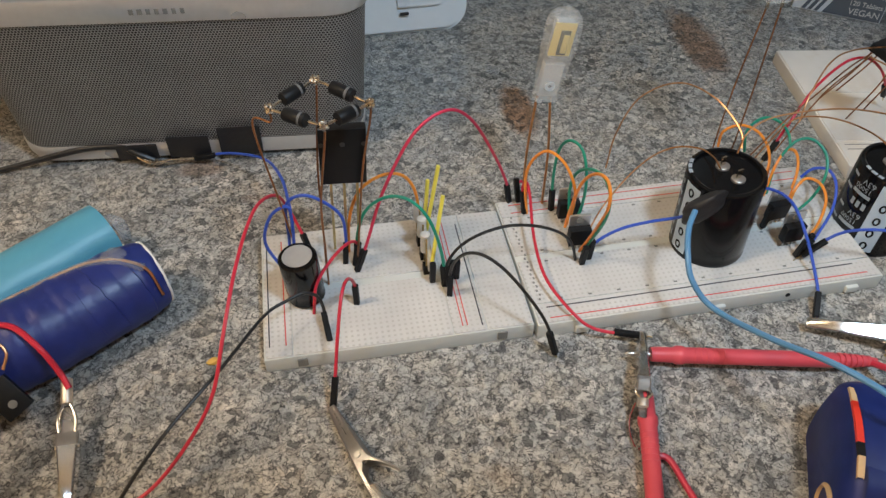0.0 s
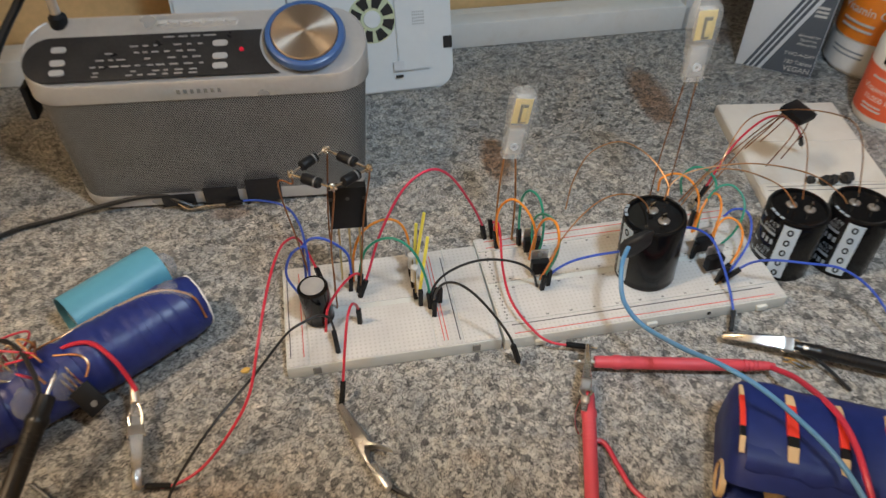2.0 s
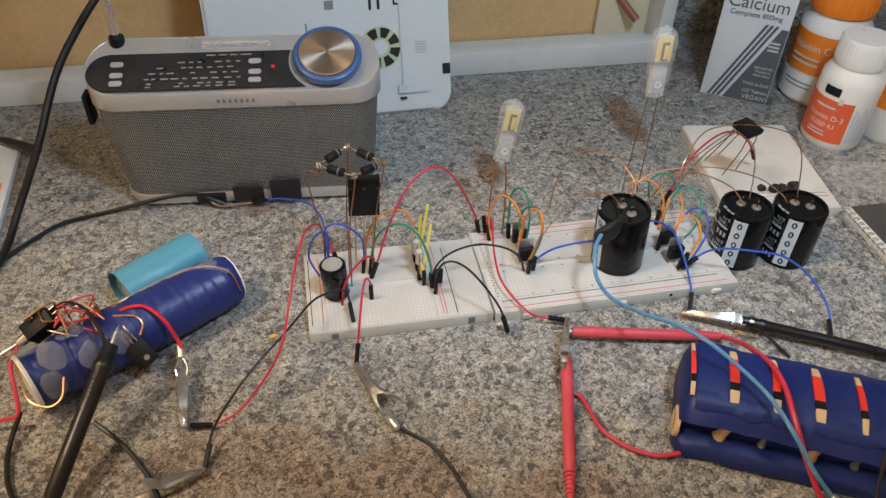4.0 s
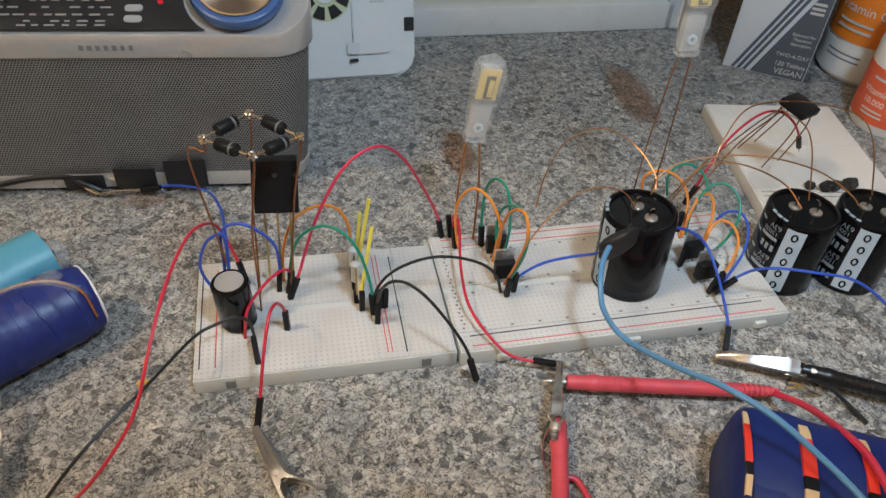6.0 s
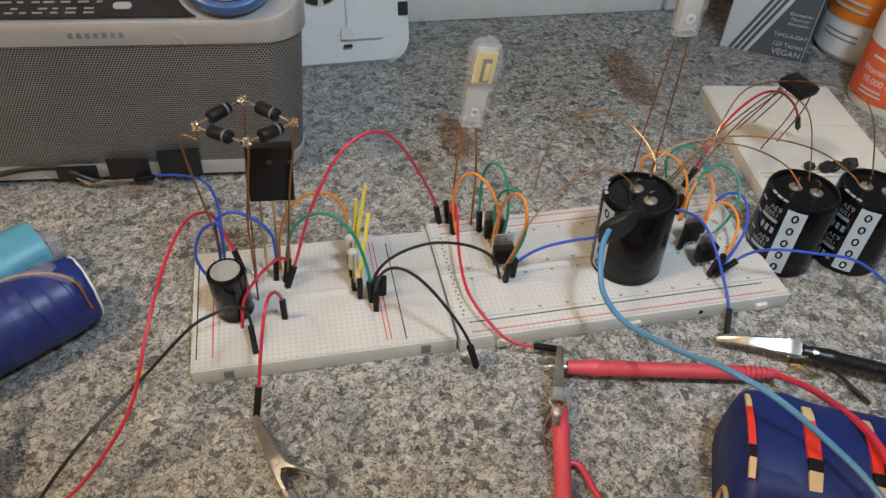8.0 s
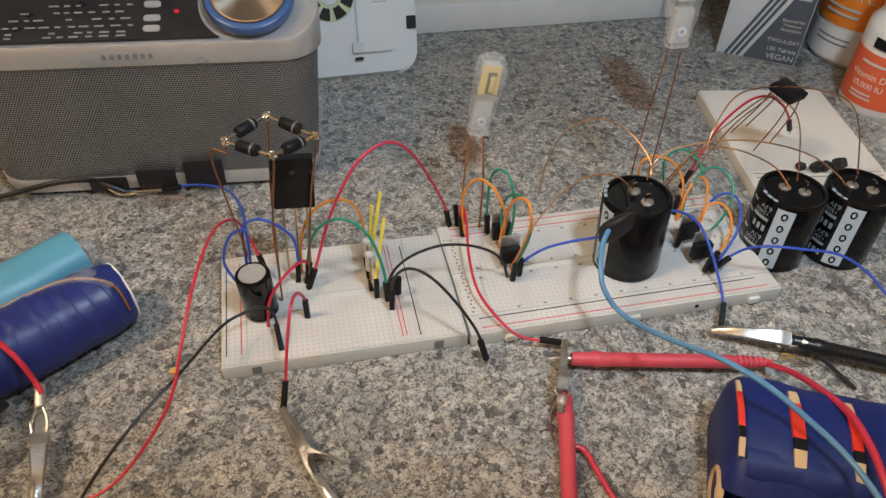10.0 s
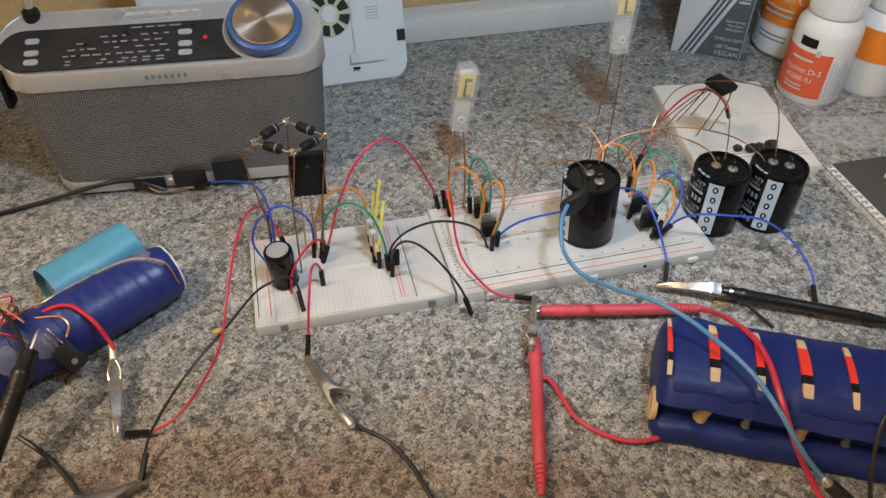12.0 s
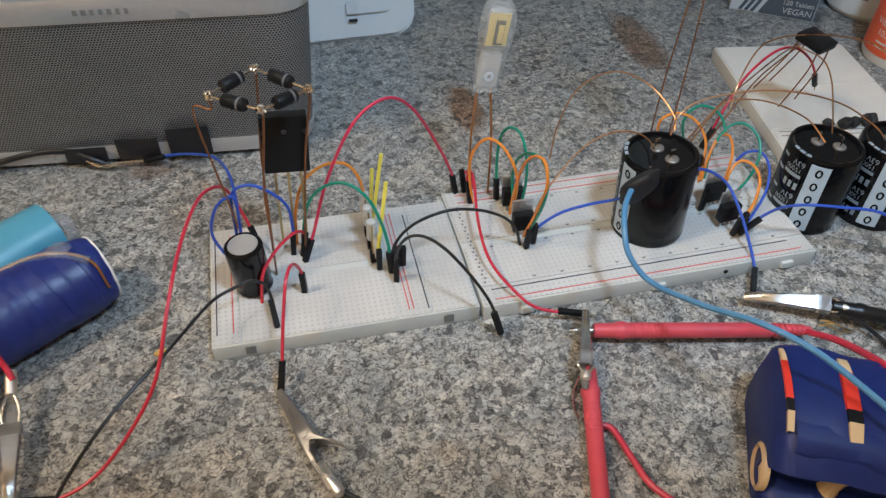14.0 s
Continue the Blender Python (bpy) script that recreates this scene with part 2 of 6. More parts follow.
M_GRILLE = grid_material("perforated_grille", (0.385, 0.395, 0.40), (0.014, 0.014, 0.015), 0.00145, 0.36, 0.42, 0.7, True, "UV", 0.2)
M_BOARD = grid_material("breadboard_holes", (0.60, 0.59, 0.575), (0.50, 0.49, 0.465), 0.00254, 0.19, 0.40, 0.0, False, "Object", 0.4)
M_BOARD_PLAIN = material("breadboard_plastic", (0.58, 0.60, 0.58), 0.42, grain=0.05, grain_scale=90, dirt=((0.62, 0.52, 0.38), 40, 0.35))
M_BOARD_OLD = material("aged_breadboard_plastic", (0.68, 0.65, 0.60), 0.45, grain=0.05, grain_scale=90, dirt=((0.55, 0.46, 0.34), 40, 0.4))
M_LINE_RED = material("red_print", (0.62, 0.10, 0.09), 0.5)
M_LINE_BLACK = material("black_print", (0.03, 0.03, 0.04), 0.5)
M_SLOT = material("slot_grey", (0.20, 0.20, 0.19), 0.6)
M_ALU = material("brushed_aluminium", (0.66, 0.64, 0.62), 0.32, metal=1.0, grain=0.06, grain_scale=700)
M_STEEL = material("nickel_steel", (0.70, 0.685, 0.67), 0.30, metal=0.9, grain=0.08, grain_scale=500, bump=0.1)
M_SOLDER = material("solder", (0.74, 0.66, 0.55), 0.22, metal=1.0)
M_COPPER = material("bare_copper", (0.66, 0.36, 0.18), 0.34, metal=1.0, grain=0.25, grain_scale=300)
M_COPPER_DARK = material("enamelled_copper", (0.30, 0.13, 0.055), 0.35, metal=0.7, grain=0.25, grain_scale=300)
M_BRASS = material("brass_pin", (0.55, 0.42, 0.20), 0.3, metal=1.0)
M_WIRE_BLUE = material("blue_insulation", (0.035, 0.09, 0.50), 0.4)
M_WIRE_RED = material("red_insulation", (0.56, 0.022, 0.05), 0.36)
M_WIRE_CRIMSON = material("crimson_insulation", (0.58, 0.03, 0.08), 0.4)
M_WIRE_ORANGE = material("orange_insulation", (0.80, 0.27, 0.03), 0.4)
M_WIRE_GREEN = material("green_insulation", (0.015, 0.26, 0.17), 0.4)
M_WIRE_BLACK = material("black_insulation", (0.015, 0.015, 0.016), 0.38)
M_WIRE_YELLOW = material("yellow_insulation", (0.82, 0.72, 0.10), 0.4)
M_WIRE_LIGHTBLUE = material("light_blue_insulation", (0.10, 0.255, 0.45), 0.45, grain=0.04)
M_CABLE_BLACK = material("rubber_cable", (0.010, 0.010, 0.011), 0.34)
M_LEAD_RED = material("red_rubber", (0.54, 0.03, 0.065), 0.40, grain=0.04)
M_PROBE_RED = material("red_probe_plastic", (0.58, 0.07, 0.095), 0.44, grain=0.06, grain_scale=150)
M_BLUE_WRAP = material("blue_shrink_wrap", (0.014, 0.028, 0.175), 0.42, grain=0.25, grain_scale=120, bump=0.45, bump_scale=130)
M_BLUE_PACK = material("blue_pack_wrap", (0.010, 0.022, 0.135), 0.46, grain=0.2, grain_scale=140, bump=0.3, bump_scale=110, spec=0.35)
M_CYAN = material("light_blue_wrap", (0.10, 0.33, 0.46), 0.42, grain=0.05, grain_scale=100, bump=0.1, bump_scale=90)
M_TAN = material("card_tube", (0.60, 0.43, 0.24), 0.6, grain=0.12, grain_scale=200)
M_RED_BAND = material("red_band", (0.72, 0.04, 0.02), 0.45)
M_HOTGLUE = material("hot_glue", (0.50, 0.52, 0.56), 0.3, grain=0.2, grain_scale=150, alpha=0.26, bump=0.4, bump_scale=250)
M_FROST = material("frosted_plastic", (0.86, 0.87, 0.86), 0.35, trans=0.45)
M_LED = material("led_phosphor", (0.78, 0.60, 0.20), 0.5, grain=0.05)
M_CERAMIC = material("white_ceramic", (0.78, 0.78, 0.76), 0.4, grain=0.04)
M_LABEL_BLUE = material("pale_blue_print", (0.46, 0.56, 0.66), 0.4)
M_LABEL_TEXT = material("grey_blue_ink", (0.30, 0.35, 0.40), 0.45)
M_KNOB_BLUE = material("blue_knob_plastic", (0.055, 0.12, 0.30), 0.3)
M_PANEL = material("dark_radio_panel", (0.025, 0.024, 0.025), 0.35, grain=0.3, grain_scale=500)
M_PRINT = material("pale_grey_print", (0.55, 0.54, 0.52), 0.5)
M_PANEL_PRINT = material("dim_panel_print", (0.30, 0.29, 0.28), 0.5)
M_BUTTON = material("grey_button", (0.40, 0.395, 0.39), 0.45)
M_RED_LED = material("red_indicator", (0.8, 0.02, 0.05), 0.3)
M_CARD = material("white_card", (0.62, 0.66, 0.70), 0.5, grain=0.03)
M_CARD_DARK = material("slate_print", (0.085, 0.10, 0.12), 0.5, grain=0.05)
M_BOTTLE = material("white_bottle", (0.80, 0.78, 0.75), 0.35, grain=0.02)
M_LABEL_RED = material("red_orange_label", (0.72, 0.12, 0.045), 0.4, grain=0.05)
M_LABEL_ORANGE = material("orange_label", (0.85, 0.24, 0.02), 0.4, grain=0.05)
M_NOTE = material("dark_notebook_cover", (0.06, 0.058, 0.055), 0.45, grain=0.2, grain_scale=80)
M_PAPER = material("paper", (0.72, 0.70, 0.66), 0.8, grain=0.04)
M_SHEET = material("clear_sheet", (0.75, 0.74, 0.72), 0.15, alpha=0.14)
M_FAN_GREEN = material("pale_green_plastic", (0.55, 0.62, 0.42), 0.5)
M_CRUMB = material("yellow_crumb", (0.62, 0.38, 0.08), 0.6, grain=0.1)
M_BASE = material("milky_plastic", (0.80, 0.81, 0.80), 0.3, alpha=0.30)


def brushed_disc():
    """Radially brushed metal."""
    m = material("radial_brushed_metal", (0.78, 0.66, 0.55), 0.34, metal=1.0)
    nt = m.node_tree
    tan = nt.nodes.new("ShaderNodeTangent")
    tan.direction_type, tan.axis = "RADIAL", "Z"
    b = nt.nodes["Principled BSDF"]
    b.inputs["Anisotropic"].default_value = 0.85
    nt.links.new(tan.outputs[0], b.inputs["Tangent"])
    return m


M_KNOB_PLATE = brushed_disc()


# ---- mesh helpers ----
def mesh_of(bm, name, mat, smooth=True):
    me = bpy.data.meshes.new(name)
    bmesh.ops.recalc_face_normals(bm, faces=bm.faces)
    bm.to_mesh(me)
    bm.free()
    for m in mat if isinstance(mat, (list, tuple)) else [mat]:
        me.materials.append(m)
    if smooth:
        me.polygons.foreach_set("use_smooth", [True] * len(me.polygons))
        me.set_sharp_from_angle(angle=radians(38))
    return me


def part(name, bm, mat, parent, label="", m=None):
    ob = new(name, mesh_of(bm, name, mat))
    ob.parent = parent
    if m is not None:
        ob.matrix_basis = m
    return tagged(ob, label)


def thing(name, label, category, m=None, group="", kind=""):
    ob = new(name)
    ob.empty_display_size = 0.01
    if m is not None:
        ob.matrix_basis = m
    return tagged(ob, label, category, group, kind)


def solid(name, bm, mat, label, category, m=None, group="", kind=""):
    ob = new(name, mesh_of(bm, name, mat))
    if m is not None:
        ob.matrix_basis = m
    return tagged(ob, label, category, group, kind)


def box(sx, sy, sz, x=0, y=0, z=0, bevel=0.0, bm=None, seg=2, m=None):
    """A box with its base at z, centred on x and y."""
    own = bmesh.new()
    bmesh.ops.create_cube(own, size=1)
    bmesh.ops.scale(own, vec=(sx, sy, sz), verts=own.verts)
    if bevel > 0:
        bmesh.ops.bevel(own, geom=own.edges[:], offset=bevel, segments=seg, affect="EDGES", profile=0.6)
    bmesh.ops.translate(own, vec=(x, y, z + sz / 2), verts=own.verts)
    if m is not None:
        bmesh.ops.transform(own, matrix=m, verts=own.verts)
    if bm is None:
        return own
    return join(bm, own)


def join(bm, own):
    tmp = bpy.data.meshes.new("tmp")
    own.to_mesh(tmp)
    own.free()
    bm.from_mesh(tmp)
    bpy.data.meshes.remove(tmp)
    return bm


def lathe(profile, seg=32, bm=None, m=None, lo=0.0, hi=360.0):
    """A turned solid from (radius, z) pairs."""
    own = bmesh.new()
    full = hi - lo >= 359.9
    n = seg if full else seg + 1
    rings = []
    for r, z in profile:
        if r < 1e-7 and full:
            rings.append([own.verts.new((0, 0, z))])
        else:
            rings.append([own.verts.new((r * math.cos(radians(lo + (hi - lo) * i / seg)), r * math.sin(radians(lo + (hi - lo) * i / seg)), z)) for i in range(n)])
    for a, b in zip(rings, rings[1:]):
        for i in range(seg):
            j = (i + 1) % n
            q = [a[i % len(a)], a[j % len(a)], b[j % len(b)], b[i % len(b)]]
            q = [v for k, v in enumerate(q) if v not in q[:k]]
            if len(q) > 2:
                own.faces.new(q)
    if m is not None:
        bmesh.ops.transform(own, matrix=m, verts=own.verts)
    if bm is None:
        return own
    return join(bm, own)


def spline(pts, step=8):
    pts = [Vector(p) for p in pts]
    if len(pts) < 3:
        return pts
    p = [2 * pts[0] - pts[1], *pts, 2 * pts[-1] - pts[-2]]
    out = []
    for i in range(1, len(p) - 2):
        for k in range(step):
            t = k / step
            a, b, c, d = p[i - 1], p[i], p[i + 1], p[i + 2]
            out.append(0.5 * (2 * b + (c - a) * t + (2 * a - 5 * b + 4 * c - d) * t * t + (3 * b - a - 3 * c + d) * t**3))
    out.append(pts[-1])
    return out


def tube(pts, r, seg=8, bm=None, step=8):
    own = bmesh.new()
    line = spline(pts, step) if step > 1 else [Vector(p) for p in pts]
    side, rings = None, []
    for i, p in enumerate(line):
        t = (line[min(i + 1, len(line) - 1)] - line[max(i - 1, 0)]).normalized()
        if side is None:
            side = t.orthogonal().normalized()
        side = (side - t * side.dot(t)).normalized()
        up = t.cross(side)
        rings.append([own.verts.new(p + r * (math.cos(math.tau * k / seg) * side + math.sin(math.tau * k / seg) * up)) for k in range(seg)])
    for a, b in zip(rings, rings[1:]):
        for k in range(seg):
            own.faces.new((a[k], a[(k + 1) % seg], b[(k + 1) % seg], b[k]))
    own.faces.new(rings[0])
    own.faces.new(rings[-1][::-1])
    if bm is None:
        return own
    return join(bm, own)


def aim(a, b):
    """A pose at a whose z axis points to b."""
    d = Vector(b) - Vector(a)
    return Matrix.Translation(a) @ d.to_track_quat("Z", "Y").to_matrix().to_4x4()


def outline(points, height, z=0.0, bevel=0.0, bm=None, m=None, seg=2):
    """A plate from its outline in the plane."""
    own = bmesh.new()
    f = own.faces.new([own.verts.new((x, y, z)) for x, y in points])
    got = bmesh.ops.extrude_face_region(own, geom=[f])
    bmesh.ops.translate(own, vec=(0, 0, height), verts=[v for v in got["geom"] if isinstance(v, bmesh.types.BMVert)])
    if bevel > 0:
        bmesh.ops.bevel(own, geom=[e for e in own.edges if abs(e.verts[0].co.z - e.verts[1].co.z) < 1e-7], offset=bevel, segments=seg, affect="EDGES")
    if m is not None:
        bmesh.ops.transform(own, matrix=m, verts=own.verts)
    if bm is None:
        return own
    return join(bm, own)


def rounded(w, h, r, n=6, cx=0.0, cy=0.0):
    pts = []
    for k, (sx, sy) in enumerate(((1, 1), (-1, 1), (-1, -1), (1, -1))):
        for i in range(n + 1):
            a = radians(90 * k + 90 * i / n)
            pts.append((cx + sx * (w / 2 - r) + r * math.cos(a), cy + sy * (h / 2 - r) + r * math.sin(a)))
    return pts


def text_part(name, body, size, mat, parent, m, squeeze=1.0, thick=0.00015):
    cu = bpy.data.curves.new(name, "FONT")
    cu.body, cu.size, cu.extrude = body, size, thick
    cu.align_x, cu.align_y = "CENTER", "CENTER"
    tmp = bpy.data.objects.new("tmp", cu)
    scene.collection.objects.link(tmp)
    bpy.context.view_layer.update()
    me = bpy.data.meshes.new_from_object(tmp.evaluated_get(bpy.context.evaluated_depsgraph_get()))
    bpy.data.objects.remove(tmp)
    bpy.data.curves.remove(cu)
    me.materials.clear()
    me.materials.append(mat)
    ob = new(name, me)
    ob.parent = parent
    ob.matrix_basis = m @ Matrix.Diagonal((squeeze, 1, 1, 1))
    return ob


def round_text(parent, body, size, r, angle, z, mat):
    """Lettering bent round an upright bottle."""
    ob = text_part("lettering", body, size, mat, parent, Matrix.Identity(4), 1.0, 0.0)
    for v in ob.data.vertices:
        th = radians(angle) + v.co.x / r
        v.co = Vector((r * math.cos(th), r * math.sin(th), z + v.co.y))
    return ob


# ---- the counter and what closes the place ----
WP = pose(0.0008, 0.5612, 0, 0, 0, WALL)

solid("floor", box(3.6, 3.4, 0.02, 0, -0.6, -0.93), M_WALL, "plain pale kitchen floor", "floor", kind="structure")
solid("counter", box(2.6, 1.0, 0.03, 0.15, 0.16, -0.03, 0.004), M_GRANITE, "speckled grey granite kitchen counter with brown flecks", "counter", pose(0, 0, 0, 0, 0, WALL), kind="structure")
solid("wall_north", box(3.4, 0.1, 2.5, 0, 0.13, -0.93), M_WALL, "plain painted kitchen wall behind the counter", "wall", WP, kind="structure")
solid("wall_south", box(3.4, 0.1, 2.5, 0, -2.6, -0.93), M_WALL, "plain painted kitchen wall", "wall", WP, kind="structure")
solid("wall_west", box(0.1, 2.7, 2.5, -1.75, -1.2, -0.93), M_WALL, "plain painted kitchen wall", "wall", WP, kind="structure")
solid("wall_east", box(0.1, 2.7, 2.5, 1.75, -1.2, -0.93), M_WALL, "plain painted kitchen wall", "wall", WP, kind="structure")
solid("ceiling", box(3.6, 2.9, 0.06, 0, -1.2, 1.57), M_WALL, "plain white kitchen ceiling", "ceiling", WP, kind="structure")
# unseen box, added so the ceiling lamp leaves the counter's back in shade
solid("wall_upper", box(2.6, 0.385, 0.6, 0, -0.080, 0.50), M_WHITE_FRAME, "unseen white cupboard box over the counter, shading its back", "wall", WP, kind="structure")
solid("backsplash", box(3.3, 0.02, 0.46, 0, 0.068, 0.0, 0.002), M_GRANITE, "granite upstand along the back of the counter", "wall", WP, kind="structure")


# ---- back of the counter: framed board, white machine, box and bottles ----
def framed_board():
    t = thing("framed_board", "white wooden frame with a brown hardboard back leaning upright", "frame", WP)
    part("bottom_rail", box(0.80, 0.018, 0.022, -0.197, 0.009, 0, 0.0015), M_WHITE_FRAME, t)
    part("ledge", box(0.80, 0.016, 0.008, -0.19, 0.027, 0.010, 0.001), M_WHITE_FRAME, t)
    part("right_stile", box(0.014, 0.040, 0.40, 0.203, 0.020, 0, 0.0015), M_WHITE_FRAME, t)
    part("left_stile", box(0.014, 0.040, 0.40, -0.597, 0.020, 0, 0.0015), M_WHITE_FRAME, t)
    part("top_rail", box(0.80, 0.040, 0.02, -0.19, 0.020, 0.40, 0.0015), M_WHITE_FRAME, t)
    part("back_panel", box(0.80, 0.004, 0.40, -0.19, 0.040, 0), M_BROWN, t, "brown hardboard back")
    part("cream_panel", box(0.052, 0.006, 0.40, 0.170, 0.033, 0.018, 0.001), M_CREAM, t, "cream side panel")
    part("red_stub", tube([(0.163, 0.030, 0.056), (0.170, 0.020, 0.048), (0.177, 0.012, 0.040)], 0.0038, 10), M_STUB, t, "short reddish brown cable stub")


M_STUB = material("reddish_cable", (0.28, 0.09, 0.06), 0.5, grain=0.1)
framed_board()


def white_appliance():
    base = pose(-0.0965, 0.4745, 0.0, 0, 0, 16.0) @ pose(0, 0, 0, 74, 0, 0)
    t = thing("white_appliance", "white plastic appliance standing upright with a round vent", "appliance", base)
    part("cover", outline(rounded(0.20, 0.34, 0.016, 8, 0.0, 0.17), 0.012, -0.012, 0.0025), M_PRINTER, t)
    part("rear_body", box(0.18, 0.28, 0.020, 0.0, 0.16, -0.0325, 0.004), M_PRINTER, t)
    part("raised_panel", outline(rounded(0.026, 0.085, 0.004, 4, 0.070, 0.060), 0.0022, 0.0, 0.0006), M_PRINTER, t)
    disc = lathe([(0.0, 0.0012), (0.006, 0.0012), (0.0065, 0.0004), (0.0065, 0.0)], 24, m=pose(0.040, 0.058, 0))
    vent = part("vent", lathe([(0.0, 0.0005), (0.0175, 0.0005), (0.0178, 0.0)], 36, m=pose(0.040, 0.058, 0)), M_FAN_GREEN, t, "round vent with black slots")
    part("hub", disc, M_PRINTER, vent)
    for k in range(8):
        a = 45 * k + 12
        part("slot", lathe([(0.0085, 0.0008), (0.0085, 0.0014), (0.0165, 0.0014), (0.0165, 0.0008)], 5, None, pose(0.040, 0.058, 0, 0, 0, a), 0, 30), M_BLACK_MATT, vent)
    for x, y, w, h, mat in ((0.0960, 0.036, 0.0068, 0.009, M_BLACK_MATT), (0.057, 0.022, 0.008, 0.0075, M_CARD), (0.057, 0.014, 0.006, 0.0020, M_BLACK_MATT),
                            (0.0335, 0.096, 0.0022, 0.014, M_BLACK_MATT), (0.0405, 0.096, 0.0022, 0.014, M_BLACK_MATT), (0.037, 0.098, 0.0050, 0.0022, M_GREYPRINT), (0.056, 0.095, 0.0065, 0.0065, M_BLACK_MATT), (0.000, 0.095, 0.0075, 0.0070, M_GREYPRINT), (-0.020, 0.075, 0.0015, 0.014, M_GREYPRINT)):
        part("recess", outline(rounded(w, h, 0.0006, 2, x, y), 0.0006, 0.0022 if x > 0.056 and y < 0.1 and x < 0.084 else 0.0), mat, t)
    part("recess_plug", outline(rounded(0.0036, 0.0036, 0.0006, 2, 0.056, 0.095), 0.0010, 0.0, 0.0001), M_PRINTER, t)
    for i in range(6):
        for k in range(5):
            part("speaker_hole", lathe([(0.0005, 0), (0.0005, 0.0004), (0, 0.0004)], 6, m=pose(0.070 + 0.0016 * i, 0.052 + 0.0022 * k, 0.0021)), M_GREYPRINT, t)
    return t


white_appliance()


def tablet_box():
    # turned so that its printed face looks towards the front left
    w, d, h = 0.058, 0.050, 0.125
    ang = math.degrees(math.atan2(0.534 - 0.554, 0.282 - 0.228))
    t = thing("tablet_box", "white and slate cardboard tablet box standing on the counter", "box", pose(0.228, 0.554, 0, 0, 0, ang))
    part("carton", box(w, d, h, w / 2, d / 2, 0, 0.0006), M_CARD, t)
    f = pose(0, 0, 0, 90, 0, 0)
    part("dark_panel", outline([(0.020, 0.001), (w - 0.0005, 0.001), (w - 0.0005, 0.072), (0.052, 0.072)], 0.0003, 0.0002, m=f), M_CARD_DARK, t, "slate grey printed panel")
    for k, s in enumerate((0.0, 0.0042, 0.0084)):
        part("stripe", outline([(0.006 + s, 0.001), (0.0085 + s, 0.001), (0.041 + s, 0.074), (0.0385 + s, 0.074)], 0.0003, 0.0002, m=f), M_CARD_DARK, t)
    part("side_panel", box(0.0004, d - 0.002, 0.072, w + 0.0002, d / 2, 0.001), M_CARD_DARK, t)
    text_part("lettering", "Calcium", 0.0155, M_CARD_DARK, t, pose(0.0285, -0.0004, 0.090, 90))
    text_part("lettering", "Complete 800mg", 0.0062, M_CARD_DARK, t, pose(0.0285, -0.0004, 0.0805, 90))
    text_part("lettering", "VEGAN", 0.0062, M_PRINT, t, pose(0.046, -0.0008, 0.0055, 90))
    text_part("lettering", "120 Tablets", 0.0046, M_PRINT, t, pose(0.0455, -0.0008, 0.0115, 90))
    text_part("lettering", "TWO-A-DAY", 0.0040, M_PRINT, t, pose(0.045, -0.0008, 0.0185, 90))
    for k, line in enumerate(("Balanced for", "Maximum", "Absorption")):
        text_part("lettering", line, 0.0032, M_PRINT, t, pose(0.0475, -0.0008, 0.0350 - 0.0036 * k, 90))
    for k in range(3):
        part("print_bar", box(0.009, 0.0003, 0.0018, 0.050, -0.0006, 0.058 - 0.0034 * k), M_PRINT, t)
    part("print_bar", box(0.024, 0.0003, 0.0045, 0.028, -0.0003, 0.107), M_CARD_DARK, t)


tablet_box()


def bottle(x, y, r, h, cap_r, cap_h, band_lo, band_hi, band, turn, label, cap_mat=None, edge=40):
    t = thing("supplement_bottle", label, "bottle", pose(x, y, 0, 0, 0, turn))
    sh = h - cap_h
    part("body", lathe([(0, 0), (r * 0.93, 0), (r, 0.003), (r, sh * 0.80), (r * 0.97, sh * 0.87), (r * 0.80, sh * 0.96), (cap_r * 0.92, sh), (cap_r * 0.92, sh + 0.004), (0, sh + 0.004)], 40), M_BOTTLE, t)
    cap = part("cap", lathe([(cap_r, sh), (cap_r * 1.02, sh + 0.002), (cap_r * 1.02, h - 0.002), (cap_r * 0.97, h), (0, h)], 40), cap_mat or M_BOTTLE, t)
    for k in range(36):
        part("rib", box(0.0006, 0.0006, cap_h - 0.005, cap_r * 1.022, 0, sh + 0.0025, m=pose(0, 0, 0, 0, 0, 10 * k)), cap_mat or M_BOTTLE, cap)
    part("label", lathe([(r + 0.0002, band_lo), (r + 0.0004, band_lo), (r + 0.0004, band_hi), (r + 0.0002, band_hi)], 40, None, None, -160, edge), band, t)
    return t


b1 = bottle(0.3255, 0.4870, 0.0244, 0.092, 0.0195, 0.022, 0.007, 0.044, M_LABEL_RED, -90 + 30, "white supplement bottle with a red-orange label", None, -34)
part("brand_mark", lathe([(0.0249, 0.0480), (0.0252, 0.0480), (0.0252, 0.0550), (0.0249, 0.0550)], 10, None, None, -97, -66), M_BLACK, b1)
round_text(b1, "Vitamin D-3", 0.0064, 0.0251, -80, 0.0285, M_PAPER)
round_text(b1, "10,000 IU", 0.0058, 0.0251, -82, 0.0215, M_PAPER)
for z, a0, a1, hh in ((0.0365, -105, -65, 0.0016), (0.0150, -105, -70, 0.0012), (0.0120, -105, -68, 0.0012), (0.0420, -64, -56, 0.0050)):
    part("print_bar", lathe([(0.0249, z), (0.0252, z), (0.0252, z + hh), (0.0249, z + hh)], 10, None, None, a0, a1), M_PRINT, b1)
